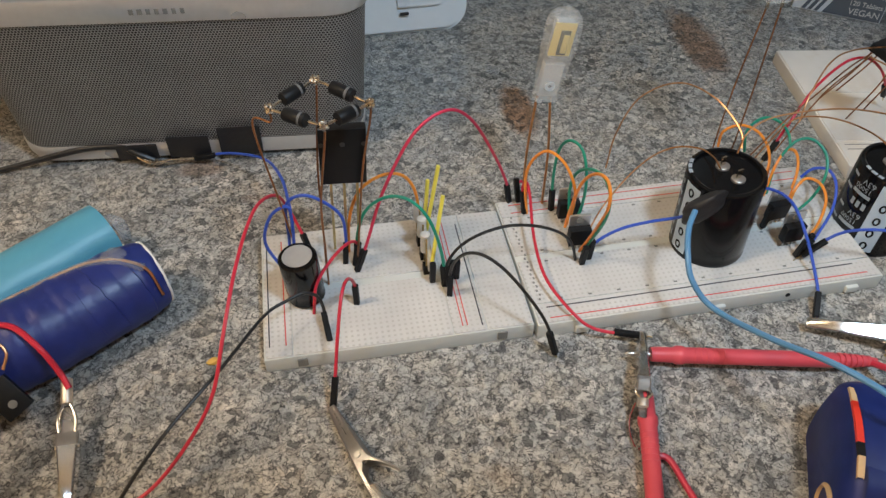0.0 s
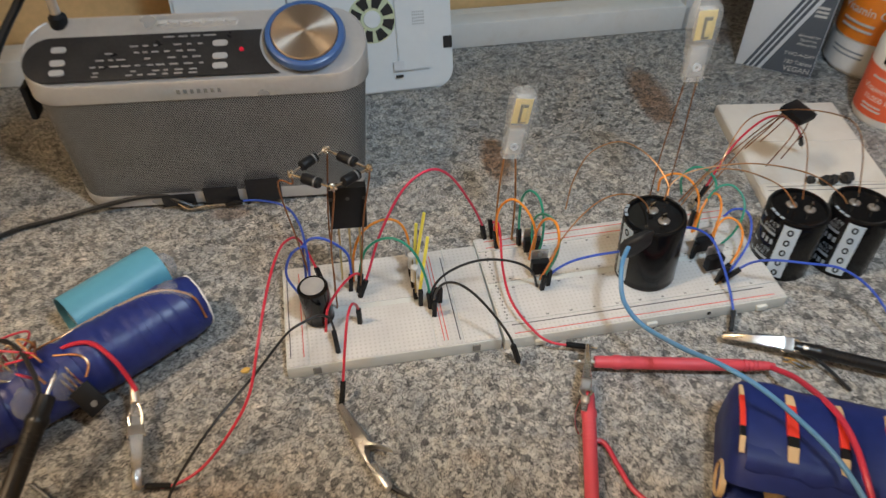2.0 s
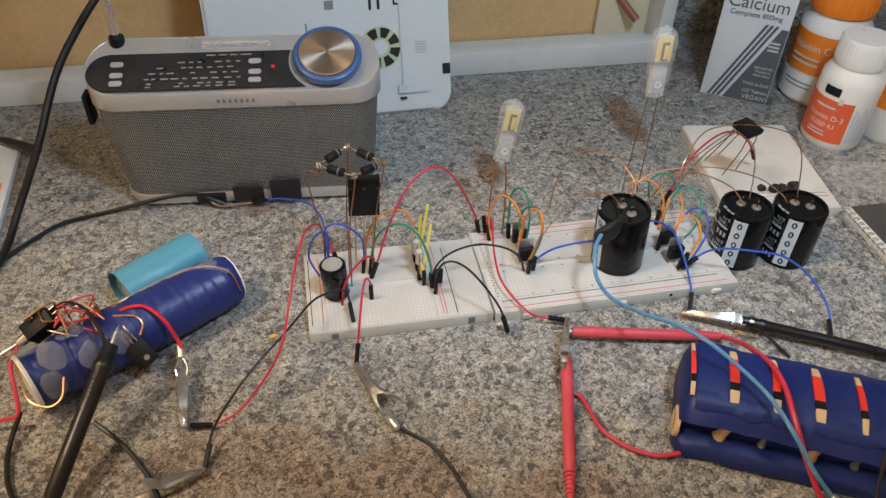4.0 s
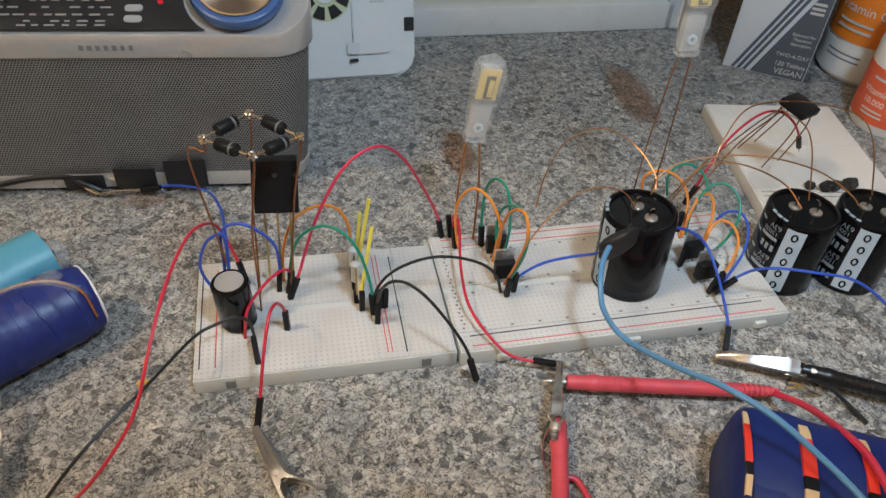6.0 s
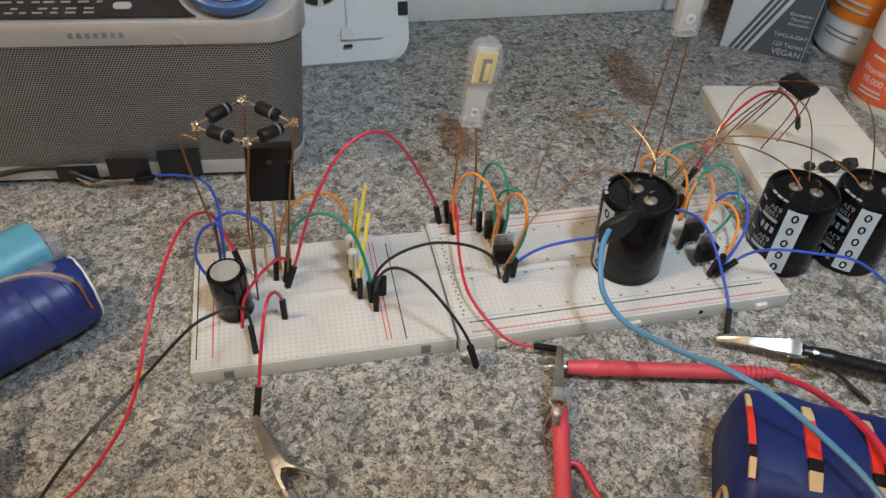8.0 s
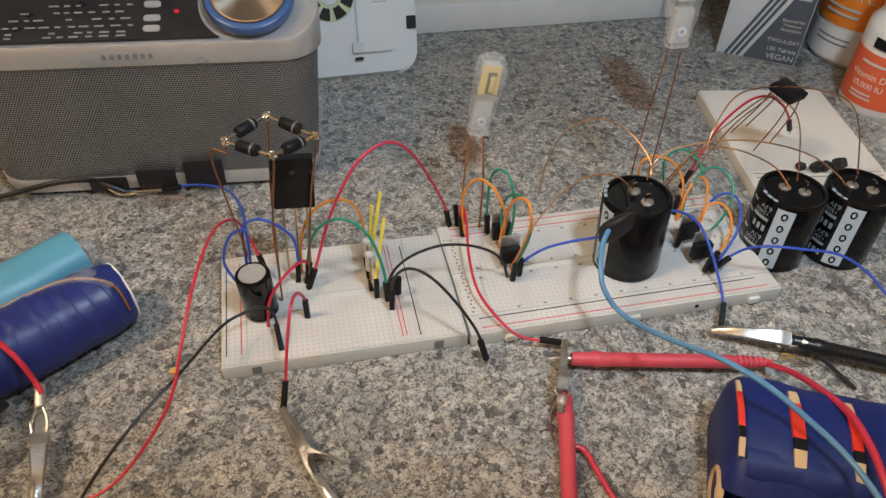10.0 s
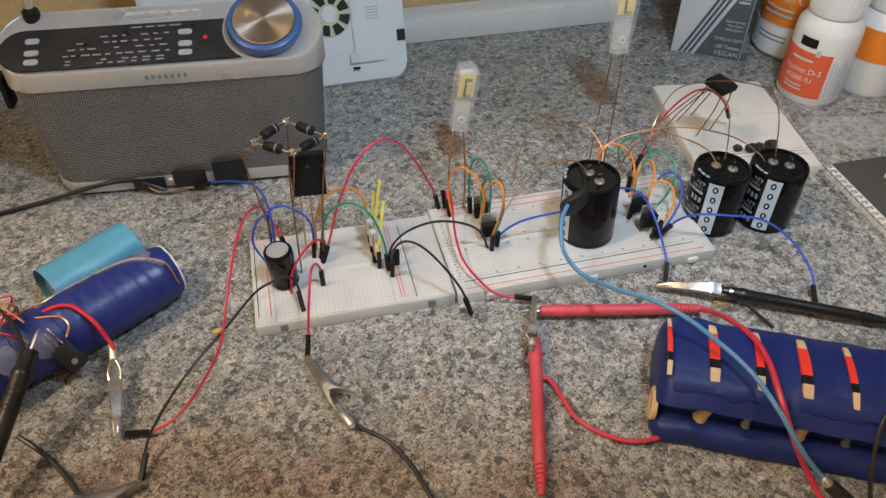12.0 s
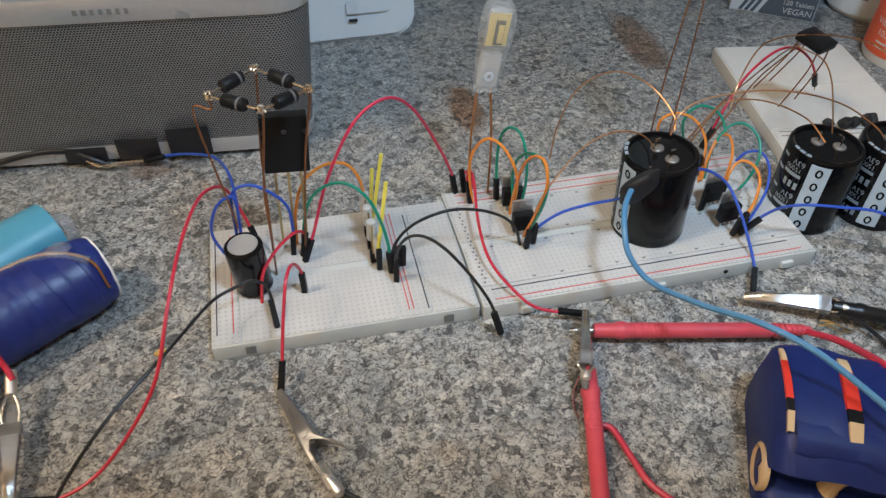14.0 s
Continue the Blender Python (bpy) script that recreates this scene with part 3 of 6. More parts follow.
for k in range(6):
    part("print_bar", lathe([(0.0245, 0.009), (0.0247, 0.009), (0.0247, 0.040 - 0.003 * (k % 3)), (0.0245, 0.040 - 0.003 * (k % 3))], 2, None, None, -28 + 6 * k, -26 + 6 * k), M_LABEL_BLUE, b1)
b2 = bottle(0.333, 0.563, 0.0300, 0.112, 0.026, 0.030, 0.030, 0.066, M_LABEL_ORANGE, -90 + 20, "tall white supplement bottle with an orange label and orange cap", M_LABEL_ORANGE)
part("lower_label", lathe([(0.0309, 0.004), (0.0312, 0.004), (0.0312, 0.028), (0.0309, 0.028)], 40, None, None, -160, 40), M_BOTTLE, b2)
round_text(b2, "Vitamin C", 0.0095, 0.0312, -72, 0.054, M_PAPER)
for z, hh in ((0.043, 0.0018), (0.038, 0.0018), (0.016, 0.0014), (0.020, 0.0014)):
    part("print_bar", lathe([(0.0309, z), (0.0313, z), (0.0313, z + hh), (0.0309, z + hh)], 10, None, None, -100, -50), M_PRINT if z > 0.03 else M_GREYPRINT, b2)
b3 = bottle(0.3765, 0.5010, 0.0245, 0.090, 0.0195, 0.022, 0.030, 0.056, M_LABEL_ORANGE, -90 + 20, "white supplement bottle with an orange band")
for k in range(14):
    part("barcode_bar", lathe([(0.0246, 0.010), (0.0249, 0.010), (0.0249, 0.026), (0.0246, 0.026)], 1, None, None, -130 + 3.2 * k, -128.6 + 3.2 * k + (k % 3) * 0.5), M_BLACK_MATT, b3)


# ---- the radio ----
def stadium(w, d, n=14):
    r = d / 2
    pts = []
    for k, (cx, a0) in enumerate(((w / 2 - r, -90), (-w / 2 + r, 90))):
        for i in range(n + 1):
            a = radians(a0 + 180 * i / n)
            pts.append((cx + r * math.cos(a), r * math.sin(a)))
    return pts


RADIO = pose(-0.1455, 0.3740, 0, 0, 0, 9.5)
R_TOP = 0.1035


LIP, SLOPE = 0.0965, 25.0


def radio_ring(z):
    """The body's outline at a height: a flat back, the front leaning out towards the top."""
    k = max(0.0, min(1.0, z / R_TOP))
    front, back = -0.0230 - 0.0065 * k, 0.0130
    return [(x + 0.0012, y + (front + back) / 2) for x, y in stadium(0.181 + 0.0135 * k, back - front)]


def loft(levels, uv=False, cap=True):
    bm = bmesh.new()
    rings = [[bm.verts.new((x * sx, y * sy + oy, z)) for x, y in pts] for pts, z, sx, sy, oy in levels]
    lay = bm.loops.layers.uv.new("UVMap") if uv else None
    n = len(rings[0])
    run = [0.0]
    for i in range(n):
        a, b = rings[0][i].co, rings[0][(i + 1) % n].co
        run.append(run[-1] + (a - b).length)
    for a, b in zip(rings, rings[1:]):
        for i in range(n):
            f = bm.faces.new((a[i], a[(i + 1) % n], b[(i + 1) % n], b[i]))
            if uv:
                for lp, (uu, vv) in zip(f.loops, ((run[i], a[0].co.z), (run[i + 1], a[0].co.z), (run[i + 1], b[0].co.z), (run[i], b[0].co.z))):
                    lp[lay].uv = (uu, vv)
    if cap:
        bm.faces.new(rings[0][::-1])
        bm.faces.new(rings[-1])
    return bm


def radio():
    t = thing("radio", "silver and grey portable radio with a perforated metal grille", "radio", RADIO)
    lv = lambda z, s=1.0: (radio_ring(z), z, s, s * 1.0, 0.0)
    part("base", loft([lv(0.003, 0.985), lv(0.006), lv(0.012), lv(0.0125, 0.995)]), M_SILVER, t)
    part("grille", loft([lv(0.012, 0.992), lv(0.086, 0.992)], True, False), M_GRILLE, t, "perforated grey metal grille")
    # the top leans forward: its rim follows one sloping plane
    rise = math.tan(radians(SLOPE))
    shell = bmesh.new()
    rings = []
    for zf, sc in ((0.0848, 0.992), (0.0852, 1.004), (-0.0042, 1.006), (-0.0022, 1.004), (-0.0008, 0.996), (0.0, 0.985), (0.0002, 0.965), (-0.0003, 0.955), (-0.0004, 0.90)):
        pts = radio_ring(R_TOP)
        cy = sum(y for x, y in pts) / len(pts)
        rings.append([shell.verts.new((x * (1 - (1 - sc) * 0.25), cy + (y - cy) * sc, zf if zf > 0.05 else LIP + zf + (y + 0.0295) * rise)) for x, y in pts])
    n = len(rings[0])
    for a, b in zip(rings, rings[1:]):
        for i in range(n):
            shell.faces.new((a[i], a[(i + 1) % n], b[(i + 1) % n], b[i]))
    shell.faces.new(rings[-1])
    part("top_shell", shell, M_SILVER, t, "silver painted top shell")
    for sx in (-0.07, 0.07):
        for sy in (-0.014, 0.006):
            part("foot", lathe([(0, 0), (0.005, 0), (0.005, 0.004), (0, 0.004)], 12, m=pose(sx, sy, 0)), M_BLACK_MATT, t)
    top = pose(0, -0.0295, LIP, SLOPE, 0, 0)
    kx, kv, kr = 0.0635, 0.0245, 0.0262
    lo, hi = 0.0030, 0.0330
    rim = [(-0.0792 - 0.0150 * math.sin(math.pi * i / 16), (lo + hi) / 2 + 0.0150 * math.cos(math.pi * i / 16)) for i in range(17)]
    a0, a1 = math.pi + math.asin((kv - lo) / kr), math.pi - math.asin((hi - kv) / kr)
    rim += [(kx + kr * math.cos(a0 + (a1 - a0) * i / 16), kv + kr * math.sin(a0 + (a1 - a0) * i / 16)) for i in range(17)]
    pan = part("control_panel", outline(rim, 0.0008, -0.0002, 0.0002), M_PANEL, t, "dark printed control panel", top)
    for v in (0.0242, 0.0155, 0.0090):
        for x in (-0.0745, 0.0150):
            part("button", outline(rounded(0.0085, 0.0042, 0.0019, 4, x, v), 0.0009, 0.0006, 0.0003), M_BUTTON, pan, "small pale oval button")
    random.seed(5)
    for v in (0.0248, 0.0205, 0.0162, 0.0118, 0.0080, 0.0056):
        x = -0.060 + random.uniform(0, 0.006)
        while x < 0.004:
            w = random.uniform(0.0022, 0.0050)
            if random.random() < 0.72:
                part("print_bar", box(w, 0.0010, 0.0002, x + w / 2, v, 0.0006), M_PANEL_PRINT, pan)
            x += w + random.uniform(0.0015, 0.0040)
    for x, w in ((-0.014, 0.006), (-0.006, 0.005), (0.001, 0.005), (0.009, 0.007)):
        part("print_bar", box(w, 0.0009, 0.0002, x, 0.0302, 0.0006), M_PANEL_PRINT, pan)
    part("indicator", lathe([(0.0014, 0.0005), (0.0014, 0.0010), (0, 0.0012)], 10, m=pose(0.0270, 0.0195, 0)), M_RED_LED, pan)
    kn = part("knob", lathe([(0.0205, -0.0010), (0.0225, 0.0012), (0.0232, 0.0030), (0.0232, 0.0050), (0.0224, 0.0068), (0.0208, 0.0076), (0.0196, 0.0074), (0.0193, 0.0066), (0, 0.0066)], 56, m=pose(kx, kv, 0)), M_KNOB_BLUE, t, "large tuning knob with a blue ring", top)
    part("knob_plate", lathe([(0.0191, 0.0064), (0.0190, 0.0078), (0.0184, 0.0083), (0, 0.0086)], 56, m=pose(kx, kv, 0)), M_KNOB_PLATE, kn, "brushed aluminium knob plate")
    bar = part("handle_bar", outline(rounded(0.047, 0.0050, 0.0022, 4, 0.002, 0.0395), 0.0018, -0.0004, 0.0005), M_SILVER, t, "", top)
    for k in range(7):
        part("key", outline(rounded(0.0052, 0.0026, 0.001, 3, -0.0175 + 0.0065 * k, 0.0395), 0.0009, 0.0013, 0.0002), M_PRINT, bar)
    for i, w in enumerate((0.0026, 0.0028, 0.0024, 0.0024, 0.0026, 0.0022, 0.0022)):
        part("brand_bar", box(w * 0.8, 0.0003, 0.0026, 0.0038 * i - 0.0095, -0.0298, 0.0890), M_SLOT, t)
        part("brand_bar", box(w * 1.0, 0.0024, 0.0002, -0.0765 + 0.0042 * i, 0.0385, 0.0000), M_SLOT, t, "", top)
    part("aerial_base", lathe([(0.0052, 0.110), (0.0050, 0.119), (0.003, 0.121), (0, 0.121)], 18, m=pose(-0.076, 0.010, 0)), M_BLACK, t)
    part("aerial", tube([(-0.076, 0.010, 0.118), (-0.084, 0.026, 0.27)], 0.0028, 12, step=1), M_STEEL, t, "telescopic steel aerial")
    part("strap_lug", box(0.004, 0.012, 0.022, -0.1000, -0.008, 0.066, 0.0015), M_BLACK, t)
    return t


radio()
FR = RADIO @ pose(0, -0.0232, 0)
for i, (x, w, h, lab) in enumerate(((-0.028, 0.021, 0.010, "strip of black tape stuck on the radio foot"), (-0.001, 0.022, 0.014, "square of black tape stuck on the radio foot"), (0.026, 0.022, 0.019, "square of black tape stuck on the radio grille"))):
    solid("tape_patch", outline(rounded(w, h, 0.0006, 2, 0, h / 2), 0.0006, 0, 0.0002, m=pose(0, 0, 0, 90 + 3, 0, 0)), M_TAPE, lab, "tape", FR @ pose(x, -0.0030, 0.004, 0, 0, (1, -1, 2)[i]), "tape on the radio")


# ---- breadboards ----
LB = pose(-0.0725, 0.2158, 0, 0, 0, 14.0)
RB = pose(0.0402, 0.2428, 0, 0, 0, 14.8)
BZ = 0.009


def board(name, label, m, w, d, fields, lines, plain, field_mat, notch=()):
    t = thing(name, label, "breadboard", m)
    part("body", box(w, d, BZ - 0.0006, w / 2, d / 2, 0, 0.0008), plain, t)
    for x0, x1, y0, y1 in fields:
        part("hole_field", box(x1 - x0, y1 - y0, 0.0010, (x0 + x1) / 2, (y0 + y1) / 2, BZ - 0.0010, 0.0002, seg=1), field_mat, t)
    for x0, y0, x1, y1, mat in lines:
        part("rail_line", box(max(abs(x1 - x0), 0.0005), max(abs(y1 - y0), 0.0005), 0.00025, (x0 + x1) / 2, (y0 + y1) / 2, BZ - 0.0001), mat, t)
    for x, y, w2, d2 in notch:
        part("tab", box(w2, d2, 0.0035, x, y, 0.0015, 0.0004), plain, t)
    return t


lb = board("breadboard", "white plastic breadboard with depthwise rails, standing on the counter", LB, 0.1145, 0.0730,
           [(0.0008, 0.0118, 0.0006, 0.0724), (0.0124, 0.0790, 0.0006, 0.0345), (0.0124, 0.0790, 0.0385, 0.0724), (0.0796, 0.0935, 0.0006, 0.0724), (0.0941, 0.1138, 0.0006, 0.0724)],
           [(0.0025, 0.006, 0.0025, 0.067, M_LINE_BLACK), (0.0093, 0.006, 0.0093, 0.067, M_LINE_RED), (0.0838, 0.004, 0.0838, 0.068, M_LINE_RED), (0.0858, 0.004, 0.0858, 0.068, M_LINE_RED), (0.0922, 0.003, 0.0922, 0.066, M_LINE_BLACK)],
           M_BOARD_PLAIN, M_BOARD)
for x in (0.0155, 0.1005):
    part("clip_slot", box(0.0042, 0.0012, 0.0045, x, -0.0001, 0.0022), M_SLOT, lb)
rb = board("breadboard", "large white plastic breadboard with red and black rail lines", RB, 0.165, 0.0795,
           [(0.0008, 0.1642, 0.0008, 0.0112), (0.0008, 0.1642, 0.0118, 0.0375), (0.0008, 0.1642, 0.0415, 0.0670), (0.0008, 0.1642, 0.0676, 0.0788)],
           [(0.006, 0.0030, 0.158, 0.0030, M_LINE_RED), (0.006, 0.0090, 0.154, 0.0090, M_LINE_BLACK), (0.006, 0.0755, 0.160, 0.0755, M_LINE_RED), (0.006, 0.0700, 0.160, 0.0700, M_LINE_RED)],
           M_BOARD_PLAIN, M_BOARD, [(0.020, -0.0008, 0.006, 0.002), (0.150, -0.0008, 0.006, 0.002), (0.084, -0.0008, 0.006, 0.002)])
for k in range(11):
    for y in (0.0132, 0.0360, 0.0430, 0.0655):
        part("row_mark", box(0.0016, 0.0009, 0.0002, 0.014 + 0.0135 * k, y, BZ - 0.0001), M_SLOT, rb)
for k in range(22):
    part("row_mark", box(0.0009, 0.0012, 0.0002, 0.0052 if k % 2 else 0.0045, 0.0140 + 0.0025 * k, BZ - 0.0001), M_SLOT, rb)
part("screw_hole", lathe([(0.0011, 0), (0.0011, 0.0003), (0, 0.0003)], 12, m=pose(0.118, 0.0, 0.0045, 90)), M_BLACK, rb)

ob2 = board("breadboard", "aged cream breadboard lying behind the tall capacitors", pose(0.2085, 0.3640, 0, 0, 0, 6.0), 0.0880, 0.1150,
            [(0.0008, 0.0872, 0.0215, 0.066), (0.0008, 0.0872, 0.0675, 0.1142), (0.0008, 0.0872, 0.0008, 0.0200)],
            [(0.004, 0.0180, 0.084, 0.0180, M_SLOT), (0.004, 0.0140, 0.084, 0.0140, M_SLOT)], M_BOARD_OLD, M_BOARD_OLD)


# ---- capacitors ----
M_TERMINAL = material("dull_terminal", (0.34, 0.31, 0.28), 0.4, metal=0.6, grain=0.1, grain_scale=300)
M_ALU_DULL = material("dull_aluminium", (0.42, 0.41, 0.40), 0.45, metal=0.3, grain=0.08, grain_scale=300)

def snap_in(m, r, h, label, turn, marked=True):
    t = thing("capacitor", label, "capacitor", m @ pose(0, 0, 0, 0, 0, turn))
    part("sleeve", lathe([(0, 0), (r - 0.0004, 0), (r, 0.0006), (r, 0.002), (r - 0.0003, 0.0035), (r, 0.005), (r, h - 0.0015), (r - 0.0005, h - 0.0004), (r - 0.0016, h), (r - 0.0024, h - 0.0003), (r - 0.0026, h - 0.0016), (0, h - 0.0018)], 56), M_SLEEVE, t)
    stripe = part("polarity_stripe", lathe([(r + 0.00005, 0.003), (r + 0.00015, 0.003), (r + 0.00015, h - 0.0025), (r + 0.00005, h - 0.0025)], 10, None, None, -108, -78), M_LABEL_BLUE, t, "pale blue polarity stripe")
    n = 5
    for k in range(n):
        z = 0.0065 + (h - 0.013) * k / (n - 1)
        ring = bmesh.new()
        seg = 16
        for i in range(seg):
            a0, a1 = math.tau * i / seg, math.tau * (i + 1) / seg
            q = []
            for a, (ex, ez) in ((a0, (0.0017, 0.0024)), (a1, (0.0017, 0.0024)), (a1, (0.0008, 0.0014)), (a0, (0.0008, 0.0014))):
                th = radians(-93) + ex * math.cos(a) / r
                q.append(ring.verts.new(((r + 0.0003) * math.cos(th), (r + 0.0003) * math.sin(th), z + ez * math.sin(a))))
            ring.faces.new(q)
        bmesh.ops.remove_doubles(ring, verts=ring.verts, dist=1e-6)
        part("stripe_mark", ring, M_SLEEVE, stripe)
    for sx in (-0.0045, 0.0055):
        term = part("terminal", lathe([(0.0031, h - 0.0018), (0.0031, h - 0.0009), (0.0026, h - 0.0005), (0, h - 0.0004)], 20, m=pose(sx, 0.0015, 0)), M_TERMINAL, t, "dull metal terminal")
        part("tab", box(0.0008, 0.0026, 0.0045, sx, 0.0012, h - 0.0004, 0.0002), M_SOLDER, term)
    if marked:
        for z in (h - 0.0055, h - 0.0240):
            curved_text(t, "63V", 0.0042, r, -126, z)
            curved_text(t, "15000", 0.0036, r, -132, z - 0.0036)
            for z0, hh, a0, a1 in ((z - 0.0078, 0.0018, -148, -116), (z - 0.0143, 0.0036, -122, -116), (z - 0.0143, 0.0036, -132, -126), (z - 0.0143, 0.0036, -142, -136), (z - 0.0010, 0.0014, -164, -150), (z - 0.0090, 0.0014, -170, -152)):
                part("print_bar", lathe([(r + 0.00005, z0), (r + 0.00015, z0), (r + 0.00015, z0 + hh), (r + 0.00005, z0 + hh)], 6, None, None, a0, a1), M_LABEL_TEXT, t)
        for a0, a1 in ((-150, -140), (-137, -126), (-123, -114)):
            part("print_bar", lathe([(r - 0.0022, h - 0.0001), (r - 0.0006, h - 0.0001), (r - 0.0006, h + 0.0001), (r - 0.0022, h + 0.0001)], 4, None, None, a0, a1), M_LABEL_TEXT, t)
    return t


def curved_text(parent, body, size, r, angle, z):
    """Lettering bent round a can that stands on its head."""
    ob = text_part("lettering", body, size, M_LABEL_TEXT, parent, Matrix.Identity(4), 1.0, 0.0)
    for v in ob.data.vertices:
        th = radians(angle) - v.co.x / r
        v.co = Vector(((r + 0.0002) * math.cos(th), (r + 0.0002) * math.sin(th), z - v.co.y))
    return ob


snap_in(pose(0.1208, 0.2996, BZ, 0, -2.5, 0), 0.0172, 0.0440, "big black capacitor standing on the large breadboard", -60)
snap_in(pose(0.2050, 0.3222, 0), 0.0176, 0.0440, "big black capacitor with white print standing on the counter", -22)
snap_in(pose(0.2418, 0.3265, 0), 0.0176, 0.0440, "big black capacitor with white print standing on the counter", -22)


def radial(m, r, h):
    t = thing("capacitor", "small black capacitor with a grey metal top on the breadboard", "capacitor", m)
    part("sleeve", lathe([(0, 0), (r - 0.001, 0), (r, 0.001), (r - 0.0007, 0.0035), (r, 0.006), (r, h - 0.001), (r - 0.0008, h), (r - 0.0018, h), (r - 0.0018, h - 0.0004), (0, h - 0.0004)], 40), M_SLEEVE, t)
    part("can_top", lathe([(r - 0.0018, h - 0.0004), (r - 0.002, h + 0.0001), (0, h + 0.0001)], 32), M_ALU_DULL, t, "pale grey can top")


radial(pose(-0.0612, 0.2512, BZ + 0.001, 2, -3, 0), 0.0082, 0.0255)


# ---- transistors, diodes and bulbs ----
def transistor(m, label, w=0.0102, h=0.0092, tab=0.0062, lead=0.004):
    t = thing("transistor", label, "transistor", m)
    part("package", box(w, 0.0045, h, 0, 0, lead, 0.0005), M_BLACK, t)
    tabm = outline(rounded(w, tab + 0.003, 0.0006, 2, 0, lead + h + tab / 2 - 0.0015), 0.0012, 0, 0.0001, m=pose(0, 0.0030, 0, 90))
    tb = part("heat_tab", tabm, M_STEEL, t, "nickel plated heat tab")
    part("tab_hole", lathe([(0.0018, 0), (0.0018, 0.0014), (0, 0.0014)], 16, m=pose(0, 0.0030, lead + h + tab / 2, 90)), M_SLOT, tb)
    for k in (-1, 0, 1):
        part("lead", box(0.0008, 0.0005, lead + 0.001, 0.0025 * k, 0, 0), M_STEEL, t)
    return t


def power_module(m):
    t = thing("power_transistor", "flat black power transistor held up on long leads", "transistor", m)
    part("package", box(0.0190, 0.0045, 0.0290, 0, 0, 0.0, 0.0006), M_BLACK, t)
    for x in (-0.0085, 0.0, 0.0085):
        part("dimple", lathe([(0.0011, 0), (0.0011, 0.0003), (0, 0.0003)], 12, m=pose(x, -0.0022, 0.0215, 90)), M_DIMPLE, t)
    for k in range(3):
        part("lead", box(0.0011, 0.0006, 0.043, -0.0055 + 0.0055 * k, 0.0, -0.043), M_BRASS, t)


M_DIMPLE = material("dull_black_plastic", (0.045, 0.045, 0.045), 0.6)
M_BAND = material("diode_band", (0.13, 0.13, 0.13), 0.6)
D_TOP, D_RIGHT, D_FRONT, D_LEFT = Vector((-0.0542, 0.2830, 0.1000)), Vector((-0.0318, 0.2720, 0.0980)), Vector((-0.0460, 0.2540, 0.1000)), Vector((-0.0682, 0.2640, 0.0990))


def bridge():
    t = thing("diode_ring", "ring of four black diodes soldered on copper wire stalks", "rectifier", Matrix.Translation(D_FRONT))
    loc = lambda v: Vector(v) - D_FRONT
    for a, b in ((D_LEFT, D_TOP), (D_TOP, D_RIGHT), (D_LEFT, D_FRONT), (D_FRONT, D_RIGHT)):
        n = (b - a).length
        m = aim(loc(a), loc(b))
        d = part("diode", lathe([(0, n / 2 - 0.0048), (0.0024, n / 2 - 0.0048), (0.0027, n / 2 - 0.0043), (0.0027, n / 2 + 0.0043), (0.0024, n / 2 + 0.0048), (0, n / 2 + 0.0048)], 20, m=m), M_BLACK, t)
        part("band", lathe([(0.00272, n / 2 + 0.0022), (0.00278, n / 2 + 0.0022), (0.00278, n / 2 + 0.0032), (0.00272, n / 2 + 0.0032)], 20, m=m), M_BAND, d, "silver band")
        part("lead", tube([m @ Vector((0, 0, 0)), m @ Vector((0, 0, n))], 0.0006, 8, step=1), M_SOLDER, d)
    for k, v in enumerate((D_TOP, D_RIGHT, D_FRONT, D_LEFT)):
        j = bmesh.new()
        bmesh.ops.create_icosphere(j, subdivisions=3, radius=0.0019)
        for w in j.verts:
            w.co *= 1 + 0.55 * noise.noise(w.co * 900 + Vector((k, 0, 0)))
        bmesh.ops.translate(j, vec=loc(v), verts=j.verts)
        part("solder_joint", j, M_SOLDER, t)
    for v, foot, bend in ((D_TOP, (-0.0560, 0.2700, BZ), (-0.0565, 0.279, 0.06)), (D_RIGHT, (-0.0420, 0.2715, BZ), (-0.0365, 0.2735, 0.065)), (D_FRONT, (-0.0530, 0.2590, BZ), (-0.0510, 0.2560, 0.06)), (D_LEFT, (-0.0665, 0.2680, BZ), (-0.0760, 0.2660, 0.09))):
        part("copper_leg", tube([loc(v), loc(v) + Vector((0, 0, -0.006)), loc(bend), loc((Vector(bend) + Vector(foot)) / 2), loc(foot)], 0.00045, 8), M_COPPER_DARK, t, "thin copper wire leg")


bridge()
power_module(pose(-0.0455, 0.2768, 0.0552, 0, 0, 12) @ pose(0, 0, 0, 3, 2, 0))


